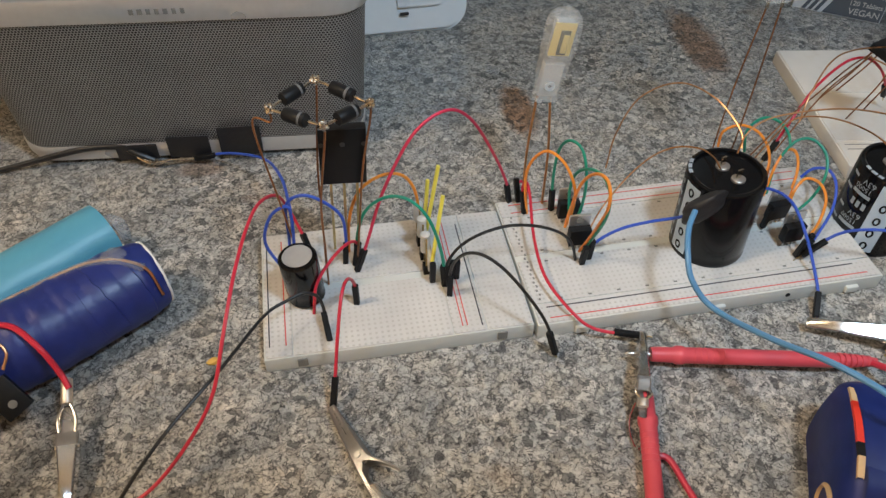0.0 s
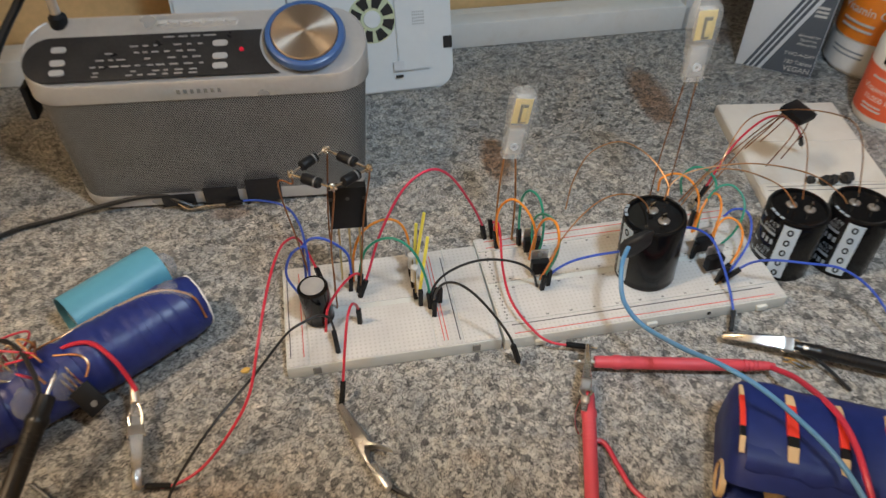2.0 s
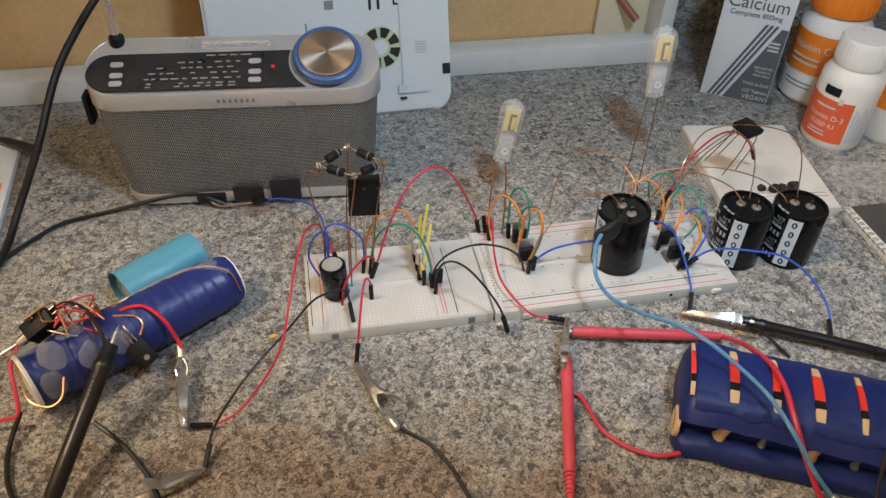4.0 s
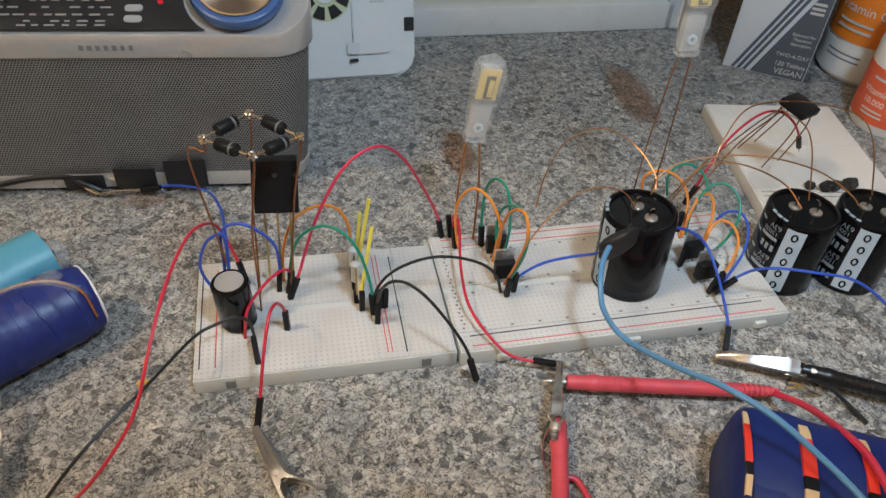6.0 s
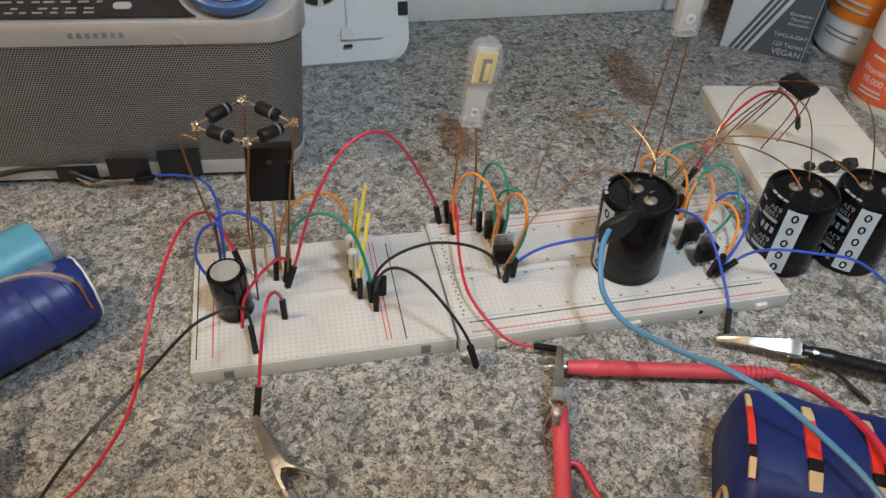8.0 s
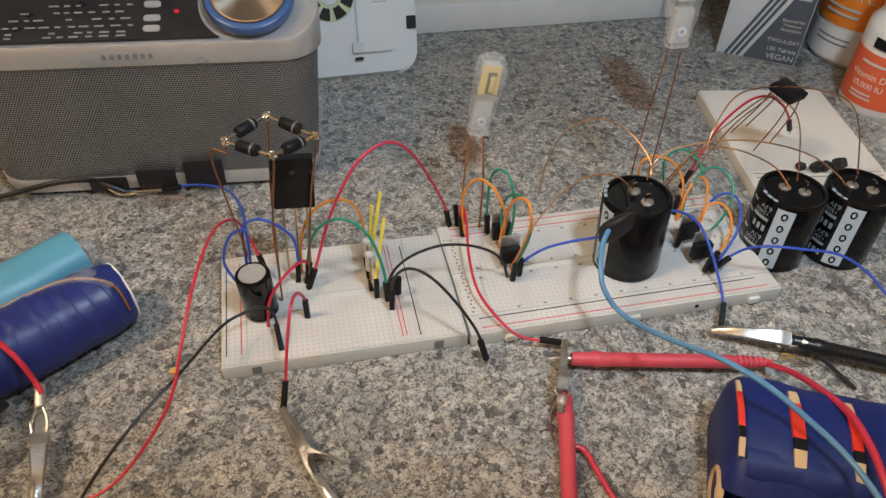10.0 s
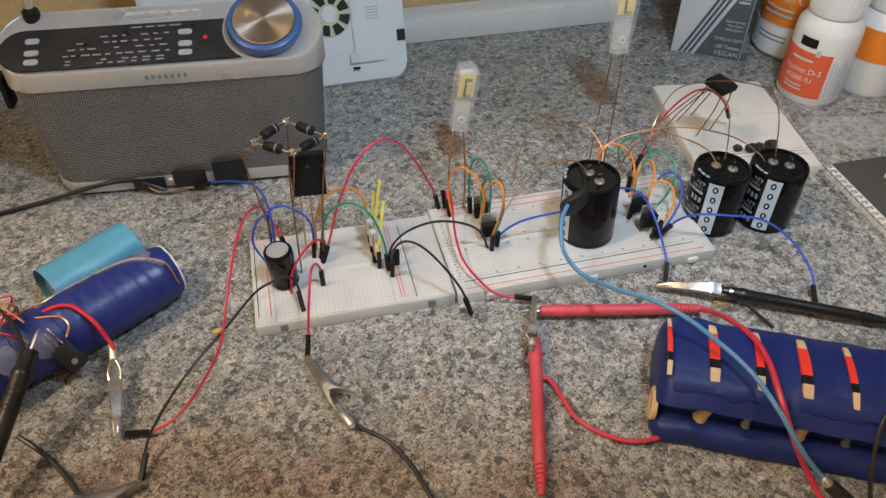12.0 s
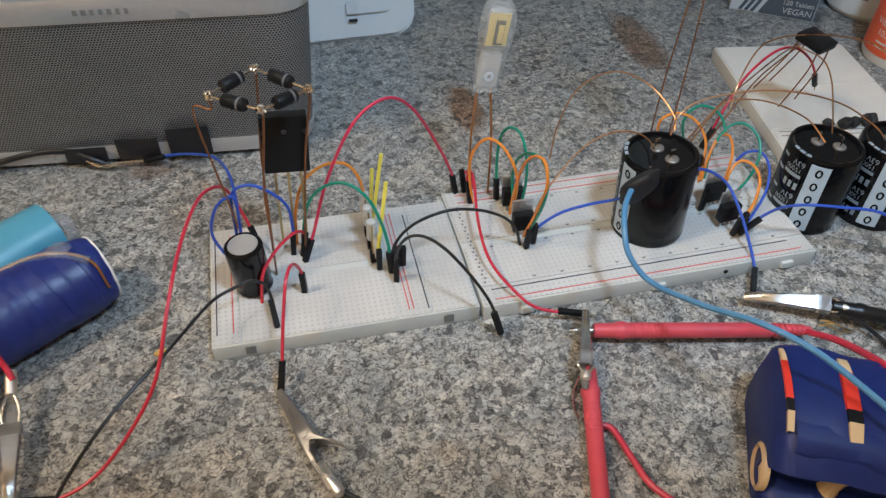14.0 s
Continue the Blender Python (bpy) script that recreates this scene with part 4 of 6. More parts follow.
def bulb(foot_a, foot_b, base, tip, turn, label, leads_mat):
    """A clear capsule bulb with an LED strip inside, held up on two wires."""
    base, tip = Vector(base), Vector(tip)
    t = thing("capsule_bulb", label, "bulb", Matrix.Translation(base))
    up = (tip - base).normalized()
    side = (Vector((1, 0, 0)) - up * up.x).normalized()
    m = Matrix((side, up.cross(side), up)).transposed().to_4x4() @ pose(0, 0, 0, 0, 0, turn)
    n = (tip - base).length
    shell = bmesh.new()
    rings = []
    prof = [(0.0, 0.0060, 0.0042), (0.011, 0.0062, 0.0044), (0.0135, 0.0070, 0.0058), (0.018, 0.0068, 0.0056), (0.0205, 0.0066, 0.0056), (0.024, 0.0076, 0.0062), (n * 0.82, 0.0078, 0.0064), (n * 0.93, 0.0070, 0.0056), (n * 0.985, 0.0048, 0.0038), (n, 0.0018, 0.0014)]
    for z, a, b in prof:
        rings.append([shell.verts.new((a * math.copysign(abs(math.cos(u)) ** 0.6, math.cos(u)), b * math.copysign(abs(math.sin(u)) ** 0.6, math.sin(u)), z)) for u in [math.tau * i / 28 for i in range(28)]])
    for a, b in zip(rings, rings[1:]):
        for i in range(28):
            shell.faces.new((a[i], a[(i + 1) % 28], b[(i + 1) % 28], b[i]))
    shell.faces.new(rings[0][::-1])
    shell.faces.new(rings[-1])
    bmesh.ops.transform(shell, matrix=m, verts=shell.verts)
    sh = part("shell", shell, M_BULB, t, "clear moulded capsule")
    part("core", box(0.0086, 0.0050, n * 0.40, 0, 0, n * 0.50, 0.001, m=m), M_BASE, t)
    part("nipple", lathe([(0.0016, 0), (0.0014, 0.0014), (0, 0.0018)], 12, m=m @ pose(0, 0, n)), M_BULB, t)
    part("led_strip", box(0.0098, 0.0004, n * 0.36, 0, -0.0024, n * 0.53, m=m), M_LED, t, "yellow phosphor plate")
    part("driver", box(0.0044, 0.0006, n * 0.27, 0.0006, -0.0029, n * 0.545, 0.0002, m=m), M_DRIVER, t, "dark component in the bulb")
    part("driver_cap", box(0.0026, 0.0007, n * 0.20, 0.0012, -0.0032, n * 0.57, 0.0002, m=m), M_LED, t)
    part("base_block", box(0.0092, 0.0050, 0.017, 0, 0, 0.002, 0.0006, m=m), M_BASE, t)
    part("coil", lathe([(0.0010, 0), (0.0024, 0), (0.0024, 0.0008), (0.0010, 0.0008)], 16, m=m @ pose(0, -0.0027, 0.008, 90)), M_PRINTER, t)
    for s, foot in ((-1, foot_a), (1, foot_b)):
        top = m @ Vector((s * 0.0034, 0, -0.001))
        foot = Vector(foot) - base
        part("pin", tube([m @ Vector((s * 0.0034, 0, 0.001)), m @ Vector((s * 0.0034, 0, -0.004))], 0.0008, 8, step=1), M_SOLDER, t)
        mid = (top + foot) / 2 + Vector((0.001 * s, 0.001, 0))
        part("copper_leg", tube([m @ Vector((s * 0.0034, 0, -0.002)), mid, foot], 0.0006 if leads_mat is M_COPPER else 0.0004, 8), leads_mat, t, "copper wire leg")


M_DRIVER = material("olive_component", (0.16, 0.14, 0.07), 0.5, grain=0.1)
M_BULB = material("bulb_plastic", (0.80, 0.82, 0.82), 0.12, alpha=0.20)
bulb((0.0335, 0.3195, BZ), (0.0435, 0.3205, BZ), (0.0395, 0.3380, 0.0600), (0.0450, 0.3380, 0.1045), 12, "clear capsule bulb with yellow strips on copper legs", M_COPPER)
bulb((0.1240, 0.3370, BZ), (0.1330, 0.3380, BZ), (0.1335, 0.3485, 0.1085), (0.1325, 0.3495, 0.1530), 12, "clear capsule bulb held high on thin copper legs", M_COPPER_DARK)

TR = 14.8
transistor(pose(0.0550, 0.3085, BZ, 0, 0, TR - 4), "small black transistor with a metal tab, upright on the board")
transistor(pose(0.0590, 0.2905, BZ, 0, 0, TR - 2), "small black transistor with a metal tab, upright on the board")
transistor(pose(0.1558, 0.3160, BZ, 0, 0, TR + 6), "small black transistor with a metal tab beside the capacitor")
transistor(pose(0.1592, 0.3010, BZ, 0, 0, TR + 4), "small black transistor with a metal tab beside the capacitor")


def pin_module():
    # small row of components standing on the small board
    t = thing("pin_module", "tiny circuit strip with clear parts upright on the breadboard", "circuit", pose(-0.0120, 0.2830, BZ, 0, 0, 14))
    part("strip", box(0.0022, 0.034, 0.010, 0, 0, 0.004, 0.0003), M_BOARD_OLD, t)
    for k in range(7):
        part("pin", box(0.0007, 0.0007, 0.022, -0.0016, -0.014 + 0.0046 * k, -0.0005), M_BRASS, t)
    for k in range(3):
        part("clear_part", lathe([(0, 0), (0.0022, 0), (0.0022, 0.010), (0, 0.0115)], 14, m=pose(-0.0016, -0.011 + 0.010 * k, 0.012)), M_FROST, t)
        part("black_part", box(0.0030, 0.0040, 0.0050, -0.0014, -0.013 + 0.009 * k, 0.0, 0.0004), M_BLACK, t)


pin_module()


# ---- wires ----
def wire(name, mat, r, label, pts, pins=""):
    """An insulated wire through the given places, with black plug housings at the ends named in pins."""
    o = Vector(pts[0])
    loc = [Vector(p) - o for p in pts]
    group = "jumper wires on the breadboards" if name == "jumper_wire" else ""
    ob = solid(name, tube(loc, r, 8 if r > 0.0005 else 6), mat, label, "wire", Matrix.Translation(o), group)
    for key, a, b in (("s", loc[0], loc[1]), ("e", loc[-1], loc[-2])):
        if key in pins:
            d = (b - a).normalized()
            m = aim(a, a + d)
            part("housing", box(0.0025, 0.0025, 0.0125, 0, 0, 0.0, 0.0003, m=m, seg=1), M_BLACK, ob, "black plug housing")
            part("pin", tube([m @ Vector((0, 0, 0.001)), m @ Vector((0, 0, -0.005))], 0.0003, 6, step=1), M_BRASS, ob)
    return ob


wire("jumper_wire", M_WIRE_BLUE, 0.00072, "blue jumper wire looping over the small breadboard", [(-0.0475, 0.2726, 0.009), (-0.0463, 0.2728, 0.0254), (-0.0481, 0.2725, 0.04), (-0.0601, 0.2707, 0.0508), (-0.0694, 0.2693, 0.0465), (-0.0707, 0.2691, 0.0271), (-0.0719, 0.2689, 0.009)], "s")
wire("jumper_wire", M_WIRE_BLUE, 0.00072, "blue jumper wire curled behind the small capacitor", [(-0.0756, 0.2669, 0.009), (-0.0809, 0.2665, 0.0254), (-0.0767, 0.2668, 0.0408), (-0.0694, 0.2674, 0.047), (-0.0676, 0.2675, 0.0408), (-0.0685, 0.2675, 0.0219), (-0.068, 0.2675, 0.009)], "")
wire("jumper_wire", M_WIRE_BLUE, 0.00072, "blue jumper wire reaching from the black lead to the board", [(-0.1404, 0.3467, 0.004), (-0.1213, 0.345, 0.01), (-0.0958, 0.3255, 0.024), (-0.0806, 0.3016, 0.034), (-0.0719, 0.2805, 0.036), (-0.0695, 0.2716, 0.026), (-0.0711, 0.2725, 0.009)], "s")
wire("jumper_wire", M_WIRE_RED, 0.00072, "red jumper wire arching from the clip up to the board", [(-0.1254, 0.1495, 0.003), (-0.1131, 0.15, 0.004), (-0.1005, 0.1582, 0.007), (-0.0886, 0.1711, 0.018), (-0.0793, 0.1818, 0.034), (-0.0769, 0.1987, 0.049), (-0.077, 0.2192, 0.057), (-0.0783, 0.2436, 0.057), (-0.0782, 0.2626, 0.053), (-0.0754, 0.277, 0.044), (-0.0725, 0.2823, 0.03), (-0.0666, 0.278, 0.018), (-0.0633, 0.2751, 0.009)], "se")
wire("jumper_wire", M_WIRE_RED, 0.00072, "red jumper wire from the small capacitor", [(-0.0565, 0.2417, 0.009), (-0.0547, 0.2455, 0.0233), (-0.05, 0.2556, 0.028), (-0.0452, 0.266, 0.0274), (-0.0423, 0.2721, 0.0236), (-0.0416, 0.2736, 0.0178), (-0.0427, 0.2713, 0.009)], "e")
wire("jumper_wire", M_WIRE_RED, 0.00072, "red jumper wire dropping from the board to a clip", [(-0.0389, 0.2489, 0.009), (-0.0389, 0.2481, 0.0218), (-0.0395, 0.2391, 0.0356), (-0.0401, 0.2285, 0.0387), (-0.0408, 0.2174, 0.0278), (-0.0415, 0.2057, 0.0101), (-0.0418, 0.1998, 0.003)], "se")
wire("jumper_wire", M_WIRE_CRIMSON, 0.00072, "crimson jumper wire in a high arch between two breadboards", [(-0.0416, 0.2678, 0.009), (-0.0367, 0.2716, 0.0239), (-0.0293, 0.2773, 0.0495), (-0.0174, 0.2864, 0.0731), (-0.0042, 0.2966, 0.0791), (0.0065, 0.3048, 0.0689), (0.0177, 0.3134, 0.0436), (0.025, 0.319, 0.0221), (0.0271, 0.3206, 0.009)], "se")
wire("jumper_wire", M_WIRE_ORANGE, 0.00072, "orange jumper wire on the small breadboard", [(-0.0471, 0.2799, 0.009), (-0.0457, 0.2803, 0.0287), (-0.0407, 0.2819, 0.0445), (-0.0316, 0.2848, 0.0517), (-0.0226, 0.2876, 0.0506), (-0.0172, 0.2893, 0.0414), (-0.0151, 0.29, 0.0255), (-0.015, 0.29, 0.009)], "")
wire("jumper_wire", M_WIRE_GREEN, 0.00072, "green jumper wire on the small breadboard", [(-0.0425, 0.2741, 0.009), (-0.0411, 0.2737, 0.0267), (-0.0362, 0.2723, 0.043), (-0.0266, 0.2696, 0.0536), (-0.0169, 0.2669, 0.0549), (-0.0086, 0.2645, 0.0466), (-0.003, 0.2629, 0.0284), (-0.0012, 0.2624, 0.009)], "se")
wire("jumper_wire", M_WIRE_BLACK, 0.00072, "black jumper wire arching to the transistor", [(-0.0017, 0.2624, 0.009), (0.0002, 0.2631, 0.025), (0.0083, 0.2658, 0.0351), (0.0223, 0.2707, 0.0392), (0.0359, 0.2753, 0.0365), (0.048, 0.2795, 0.0293), (0.0548, 0.2818, 0.0203), (0.058, 0.2829, 0.009)], "s")
wire("jumper_wire", M_WIRE_BLACK, 0.00072, "black jumper wire hanging over the board edge to the counter", [(0.0012, 0.2569, 0.009), (0.0013, 0.2569, 0.0253), (0.0058, 0.2546, 0.0371), (0.0132, 0.2509, 0.0422), (0.0226, 0.2462, 0.0397), (0.0337, 0.2407, 0.0297), (0.0425, 0.2363, 0.0177), (0.0478, 0.2336, 0.002)], "se")
wire("jumper_wire", M_WIRE_BLACK, 0.00072, "black jumper wire lying across the counter to the board", [(-0.1102, 0.1247, 0.002), (-0.1098, 0.1413, 0.01), (-0.1024, 0.1556, 0.02), (-0.0928, 0.1729, 0.027), (-0.0806, 0.1966, 0.03), (-0.0718, 0.224, 0.027), (-0.0644, 0.2338, 0.026), (-0.0576, 0.2394, 0.025), (-0.0518, 0.2391, 0.02), (-0.0472, 0.2276, 0.009)], "se")
wire("jumper_wire", M_WIRE_RED, 0.00072, "red jumper wire curving from the large board to a lug", [(0.0347, 0.3125, 0.009), (0.0327, 0.3156, 0.022), (0.0341, 0.3177, 0.025), (0.0359, 0.3096, 0.024), (0.0379, 0.2861, 0.019), (0.0428, 0.2647, 0.016), (0.0536, 0.2486, 0.013), (0.0648, 0.2433, 0.008), (0.085, 0.2446, 0.004)], "se")
wire("jumper_wire", M_WIRE_CRIMSON, 0.00072, "short crimson jumper wire on the large board", [(0.0317, 0.3206, 0.009), (0.0305, 0.3236, 0.016), (0.0322, 0.3249, 0.019), (0.0352, 0.3237, 0.017), (0.0354, 0.3234, 0.009)], "s")
wire("jumper_wire", M_WIRE_ORANGE, 0.00072, "orange jumper wire looped beside a transistor", [(0.0358, 0.3126, 0.009), (0.0334, 0.3141, 0.0287), (0.0353, 0.3129, 0.0419), (0.0414, 0.3091, 0.0509), (0.0491, 0.3043, 0.0482), (0.055, 0.3006, 0.0368), (0.0554, 0.3003, 0.023), (0.0537, 0.3014, 0.012)], "")
wire("jumper_wire", M_WIRE_ORANGE, 0.00072, "orange jumper wire looped beside a transistor", [(0.0537, 0.3014, 0.012), (0.0544, 0.2994, 0.0257), (0.0564, 0.2941, 0.0459), (0.0597, 0.2849, 0.0593), (0.0633, 0.2751, 0.0636), (0.0648, 0.271, 0.0542), (0.0629, 0.2764, 0.0358), (0.0595, 0.2856, 0.012)], "")
wire("jumper_wire", M_WIRE_GREEN, 0.00072, "green jumper wire looped over a transistor", [(0.0478, 0.3161, 0.009), (0.0467, 0.3177, 0.0302), (0.0474, 0.3167, 0.0463), (0.051, 0.3114, 0.0558), (0.056, 0.3039, 0.056), (0.0591, 0.2993, 0.0433), (0.0591, 0.2993, 0.0261), (0.057, 0.3024, 0.012)], "s")
wire("jumper_wire", M_WIRE_GREEN, 0.00072, "green jumper wire looped over a transistor", [(0.0559, 0.3016, 0.012), (0.054, 0.3079, 0.0286), (0.055, 0.3046, 0.0425), (0.0586, 0.2929, 0.0551), (0.0625, 0.2801, 0.0615), (0.0649, 0.2725, 0.0575), (0.0647, 0.2732, 0.0424), (0.0608, 0.2857, 0.012)], "")
wire("jumper_wire", M_WIRE_BLUE, 0.00072, "blue jumper wire taped to the big capacitor", [(0.0634, 0.286, 0.012), (0.0675, 0.2865, 0.0192), (0.0767, 0.2877, 0.026), (0.0888, 0.2893, 0.0297), (0.1011, 0.2908, 0.0319), (0.1093, 0.2919, 0.035)], "")
wire("jumper_wire", M_WIRE_BLUE, 0.00072, "blue jumper wire hanging from the big capacitor to the counter", [(0.1149, 0.2896, 0.042), (0.1273, 0.2956, 0.043), (0.1407, 0.3033, 0.041), (0.1543, 0.3042, 0.033), (0.1609, 0.2934, 0.024), (0.166, 0.2809, 0.012), (0.1672, 0.2722, 0.006), (0.165, 0.2626, 0.002)], "e")
wire("jumper_wire", M_WIRE_BLUE, 0.00072, "blue jumper wire reaching past the tall capacitors to the counter", [(0.1628, 0.2913, 0.012), (0.1748, 0.2937, 0.024), (0.1837, 0.2885, 0.033), (0.201, 0.2854, 0.035), (0.2219, 0.2851, 0.032), (0.2398, 0.2789, 0.022), (0.2501, 0.2636, 0.011), (0.2492, 0.2444, 0.002)], "se")
wire("test_lead", M_WIRE_LIGHTBLUE, 0.00125, "thick light blue wire from the capacitor across the counter", [(0.1032, 0.2796, 0.047), (0.099, 0.2691, 0.046), (0.0975, 0.2578, 0.043), (0.0996, 0.249, 0.036), (0.1092, 0.2415, 0.028), (0.1228, 0.2181, 0.04), (0.135, 0.1995, 0.052), (0.1487, 0.1865, 0.054), (0.1634, 0.1749, 0.049), (0.1764, 0.1596, 0.045), (0.1838, 0.1391, 0.043), (0.1941, 0.1272, 0.03), (0.2062, 0.1217, 0.0165)], "")


def clip_boot():
    t = thing("clip_boot", "black rubber clip boot on the light blue lead", "clip", aim((0.2056, 0.1222, 0.0170), (0.2260, 0.1050, 0.0052)))
    part("collar", lathe([(0, 0), (0.0020, 0), (0.0023, 0.0006), (0.0023, 0.0042), (0, 0.0042)], 18), M_ALU, t, "bright metal collar")
    part("sleeve", lathe([(0, 0.0040), (0.0030, 0.0040), (0.0034, 0.0050), (0.0038, 0.0140), (0.0050, 0.0220), (0.0046, 0.0290), (0, 0.0295)], 22), M_CABLE_BLACK, t)


clip_boot()
wire("jumper_wire", M_WIRE_ORANGE, 0.00072, "orange jumper wire looped behind the big capacitor", [(0.1348, 0.3603, 0.02), (0.1349, 0.3598, 0.03), (0.1432, 0.3603, 0.034), (0.1521, 0.3563, 0.032), (0.1571, 0.3486, 0.025), (0.1558, 0.3393, 0.015), (0.154, 0.3345, 0.009)], "")
wire("jumper_wire", M_WIRE_ORANGE, 0.00072, "orange jumper wire looped over a transistor", [(0.1544, 0.3325, 0.012), (0.1568, 0.3377, 0.026), (0.1622, 0.3448, 0.031), (0.1671, 0.3444, 0.031), (0.1683, 0.3378, 0.025), (0.1642, 0.3274, 0.016), (0.1585, 0.317, 0.011)], "")
wire("jumper_wire", M_WIRE_ORANGE, 0.00072, "orange jumper wire looped over a transistor", [(0.162, 0.3184, 0.012), (0.163, 0.3224, 0.024), (0.1687, 0.3277, 0.028), (0.1753, 0.3259, 0.027), (0.1782, 0.3196, 0.022), (0.1748, 0.311, 0.014), (0.1641, 0.2975, 0.011)], "")
wire("jumper_wire", M_WIRE_GREEN, 0.00072, "green jumper wire looped behind the transistors", [(0.1523, 0.3675, 0.012), (0.1494, 0.3668, 0.026), (0.1552, 0.3674, 0.034), (0.163, 0.3651, 0.034), (0.1679, 0.3607, 0.03), (0.1687, 0.355, 0.026)], "")
wire("jumper_wire", M_WIRE_GREEN, 0.00072, "green jumper wire looped over a transistor", [(0.1561, 0.3336, 0.012), (0.1581, 0.3402, 0.026), (0.1654, 0.3459, 0.036), (0.1742, 0.347, 0.037), (0.1802, 0.3407, 0.033), (0.1802, 0.3331, 0.026), (0.1763, 0.3286, 0.016), (0.1695, 0.3247, 0.009)], "")
wire("jumper_wire", M_WIRE_BLUE, 0.00072, "blue jumper wire looped over the transistors", [(0.1703, 0.336, 0.022), (0.1749, 0.3369, 0.027), (0.1816, 0.3354, 0.028), (0.1842, 0.3278, 0.025), (0.1822, 0.318, 0.018), (0.1745, 0.3068, 0.012), (0.1658, 0.2958, 0.01)], "")
wire("jumper_wire", M_WIRE_RED, 0.00072, "red jumper wire rising to the black chip", [(0.1606, 0.3607, 0.012), (0.1644, 0.3635, 0.02), (0.1687, 0.3657, 0.034), (0.1805, 0.3791, 0.046), (0.1995, 0.398, 0.05), (0.2122, 0.4037, 0.05), (0.2243, 0.4079, 0.042), (0.2336, 0.4127, 0.03), (0.2396, 0.4182, 0.018)], "se")
wire("copper_wire", M_COPPER, 0.0004, "thin bare copper wire bent over the board", [(0.0777, 0.3509, 0.009), (0.0805, 0.3581, 0.025), (0.0868, 0.3591, 0.045), (0.096, 0.3546, 0.058), (0.1058, 0.3491, 0.064), (0.1151, 0.3375, 0.066), (0.1218, 0.3277, 0.064), (0.1266, 0.3177, 0.06), (0.1266, 0.312, 0.056)], "")
wire("copper_wire", M_COPPER, 0.0004, "thin bare copper wire bent towards the capacitor", [(0.0636, 0.2965, 0.012), (0.0697, 0.3048, 0.022), (0.0797, 0.3131, 0.034), (0.0898, 0.3184, 0.043), (0.1002, 0.3206, 0.048), (0.1097, 0.3155, 0.052), (0.1141, 0.3068, 0.054), (0.1144, 0.2971, 0.056)], "")
wire("copper_wire", M_COPPER, 0.0004, "thin copper wire linking the capacitors", [(0.1239, 0.3082, 0.056), (0.1266, 0.3122, 0.064), (0.1358, 0.318, 0.068), (0.1521, 0.3224, 0.07), (0.1715, 0.326, 0.07), (0.1918, 0.3275, 0.067), (0.2112, 0.3292, 0.06), (0.2246, 0.3241, 0.053), (0.2274, 0.318, 0.051)], "")
wire("copper_wire", M_COPPER, 0.0004, "thin copper wire linking the capacitors", [(0.142, 0.3335, 0.03), (0.1469, 0.332, 0.046), (0.1536, 0.3327, 0.058), (0.1643, 0.3306, 0.062), (0.1769, 0.3264, 0.062), (0.1918, 0.3234, 0.056), (0.198, 0.3128, 0.051)], "")
wire("copper_wire", M_COPPER_DARK, 0.0004, "thin dark copper wire rising to the chip board", [(0.142, 0.3382, 0.03), (0.1591, 0.3503, 0.046), (0.1765, 0.3671, 0.05), (0.2004, 0.3919, 0.052), (0.219, 0.4106, 0.05)], "")
wire("copper_wire", M_COPPER, 0.0004, "thin copper wire from the chip to a capacitor", [(0.2144, 0.4058, 0.05), (0.2177, 0.3819, 0.056), (0.216, 0.3626, 0.056), (0.2097, 0.3387, 0.053), (0.2027, 0.3186, 0.052)], "")
wire("copper_wire", M_COPPER, 0.0004, "thin copper wire from the chip to a capacitor", [(0.1616, 0.3425, 0.05), (0.1654, 0.3508, 0.06), (0.177, 0.3676, 0.068), (0.1903, 0.3765, 0.07), (0.2141, 0.3845, 0.068), (0.2357, 0.3836, 0.066), (0.2465, 0.3769, 0.063), (0.2461, 0.3579, 0.058), (0.2362, 0.3266, 0.052)], "")
wire("copper_wire", M_COPPER_DARK, 0.0004, "thin dark copper wire between the boards", [(0.1633, 0.3583, 0.02), (0.1713, 0.3634, 0.034), (0.1875, 0.3802, 0.044), (0.2028, 0.3925, 0.05), (0.216, 0.406, 0.05)], "")
wire("test_lead", M_LEAD_RED, 0.0015, "red rubber test lead trailing across the battery pack", [(0.1784, 0.2354, 0.007), (0.1843, 0.218, 0.02), (0.1853, 0.1866, 0.04), (0.1873, 0.1681, 0.043), (0.1872, 0.1491, 0.042), (0.1922, 0.133, 0.03), (0.204, 0.1221, 0.01), (0.2122, 0.1093, 0.003)], "")
wire("test_lead", M_LEAD_RED, 0.0013, "red rubber test lead curling towards the battery pack", [(0.0804, 0.1865, 0.003), (0.0885, 0.1867, 0.003), (0.0942, 0.1747, 0.003), (0.1001, 0.1626, 0.003), (0.1105, 0.1543, 0.003), (0.1238, 0.1496, 0.003), (0.1351, 0.1505, 0.003), (0.1504, 0.1566, 0.003)], "")
wire("power_lead", M_WIRE_BLACK, 0.0011, "thin black wire leaving the crocodile clip", [(-0.0154, 0.1576, 0.005), (-0.0082, 0.1547, 0.003), (0.0049, 0.1484, 0.002), (0.0167, 0.1359, 0.002), (0.024, 0.1239, 0.002), (0.0348, 0.1043, 0.002)], "")
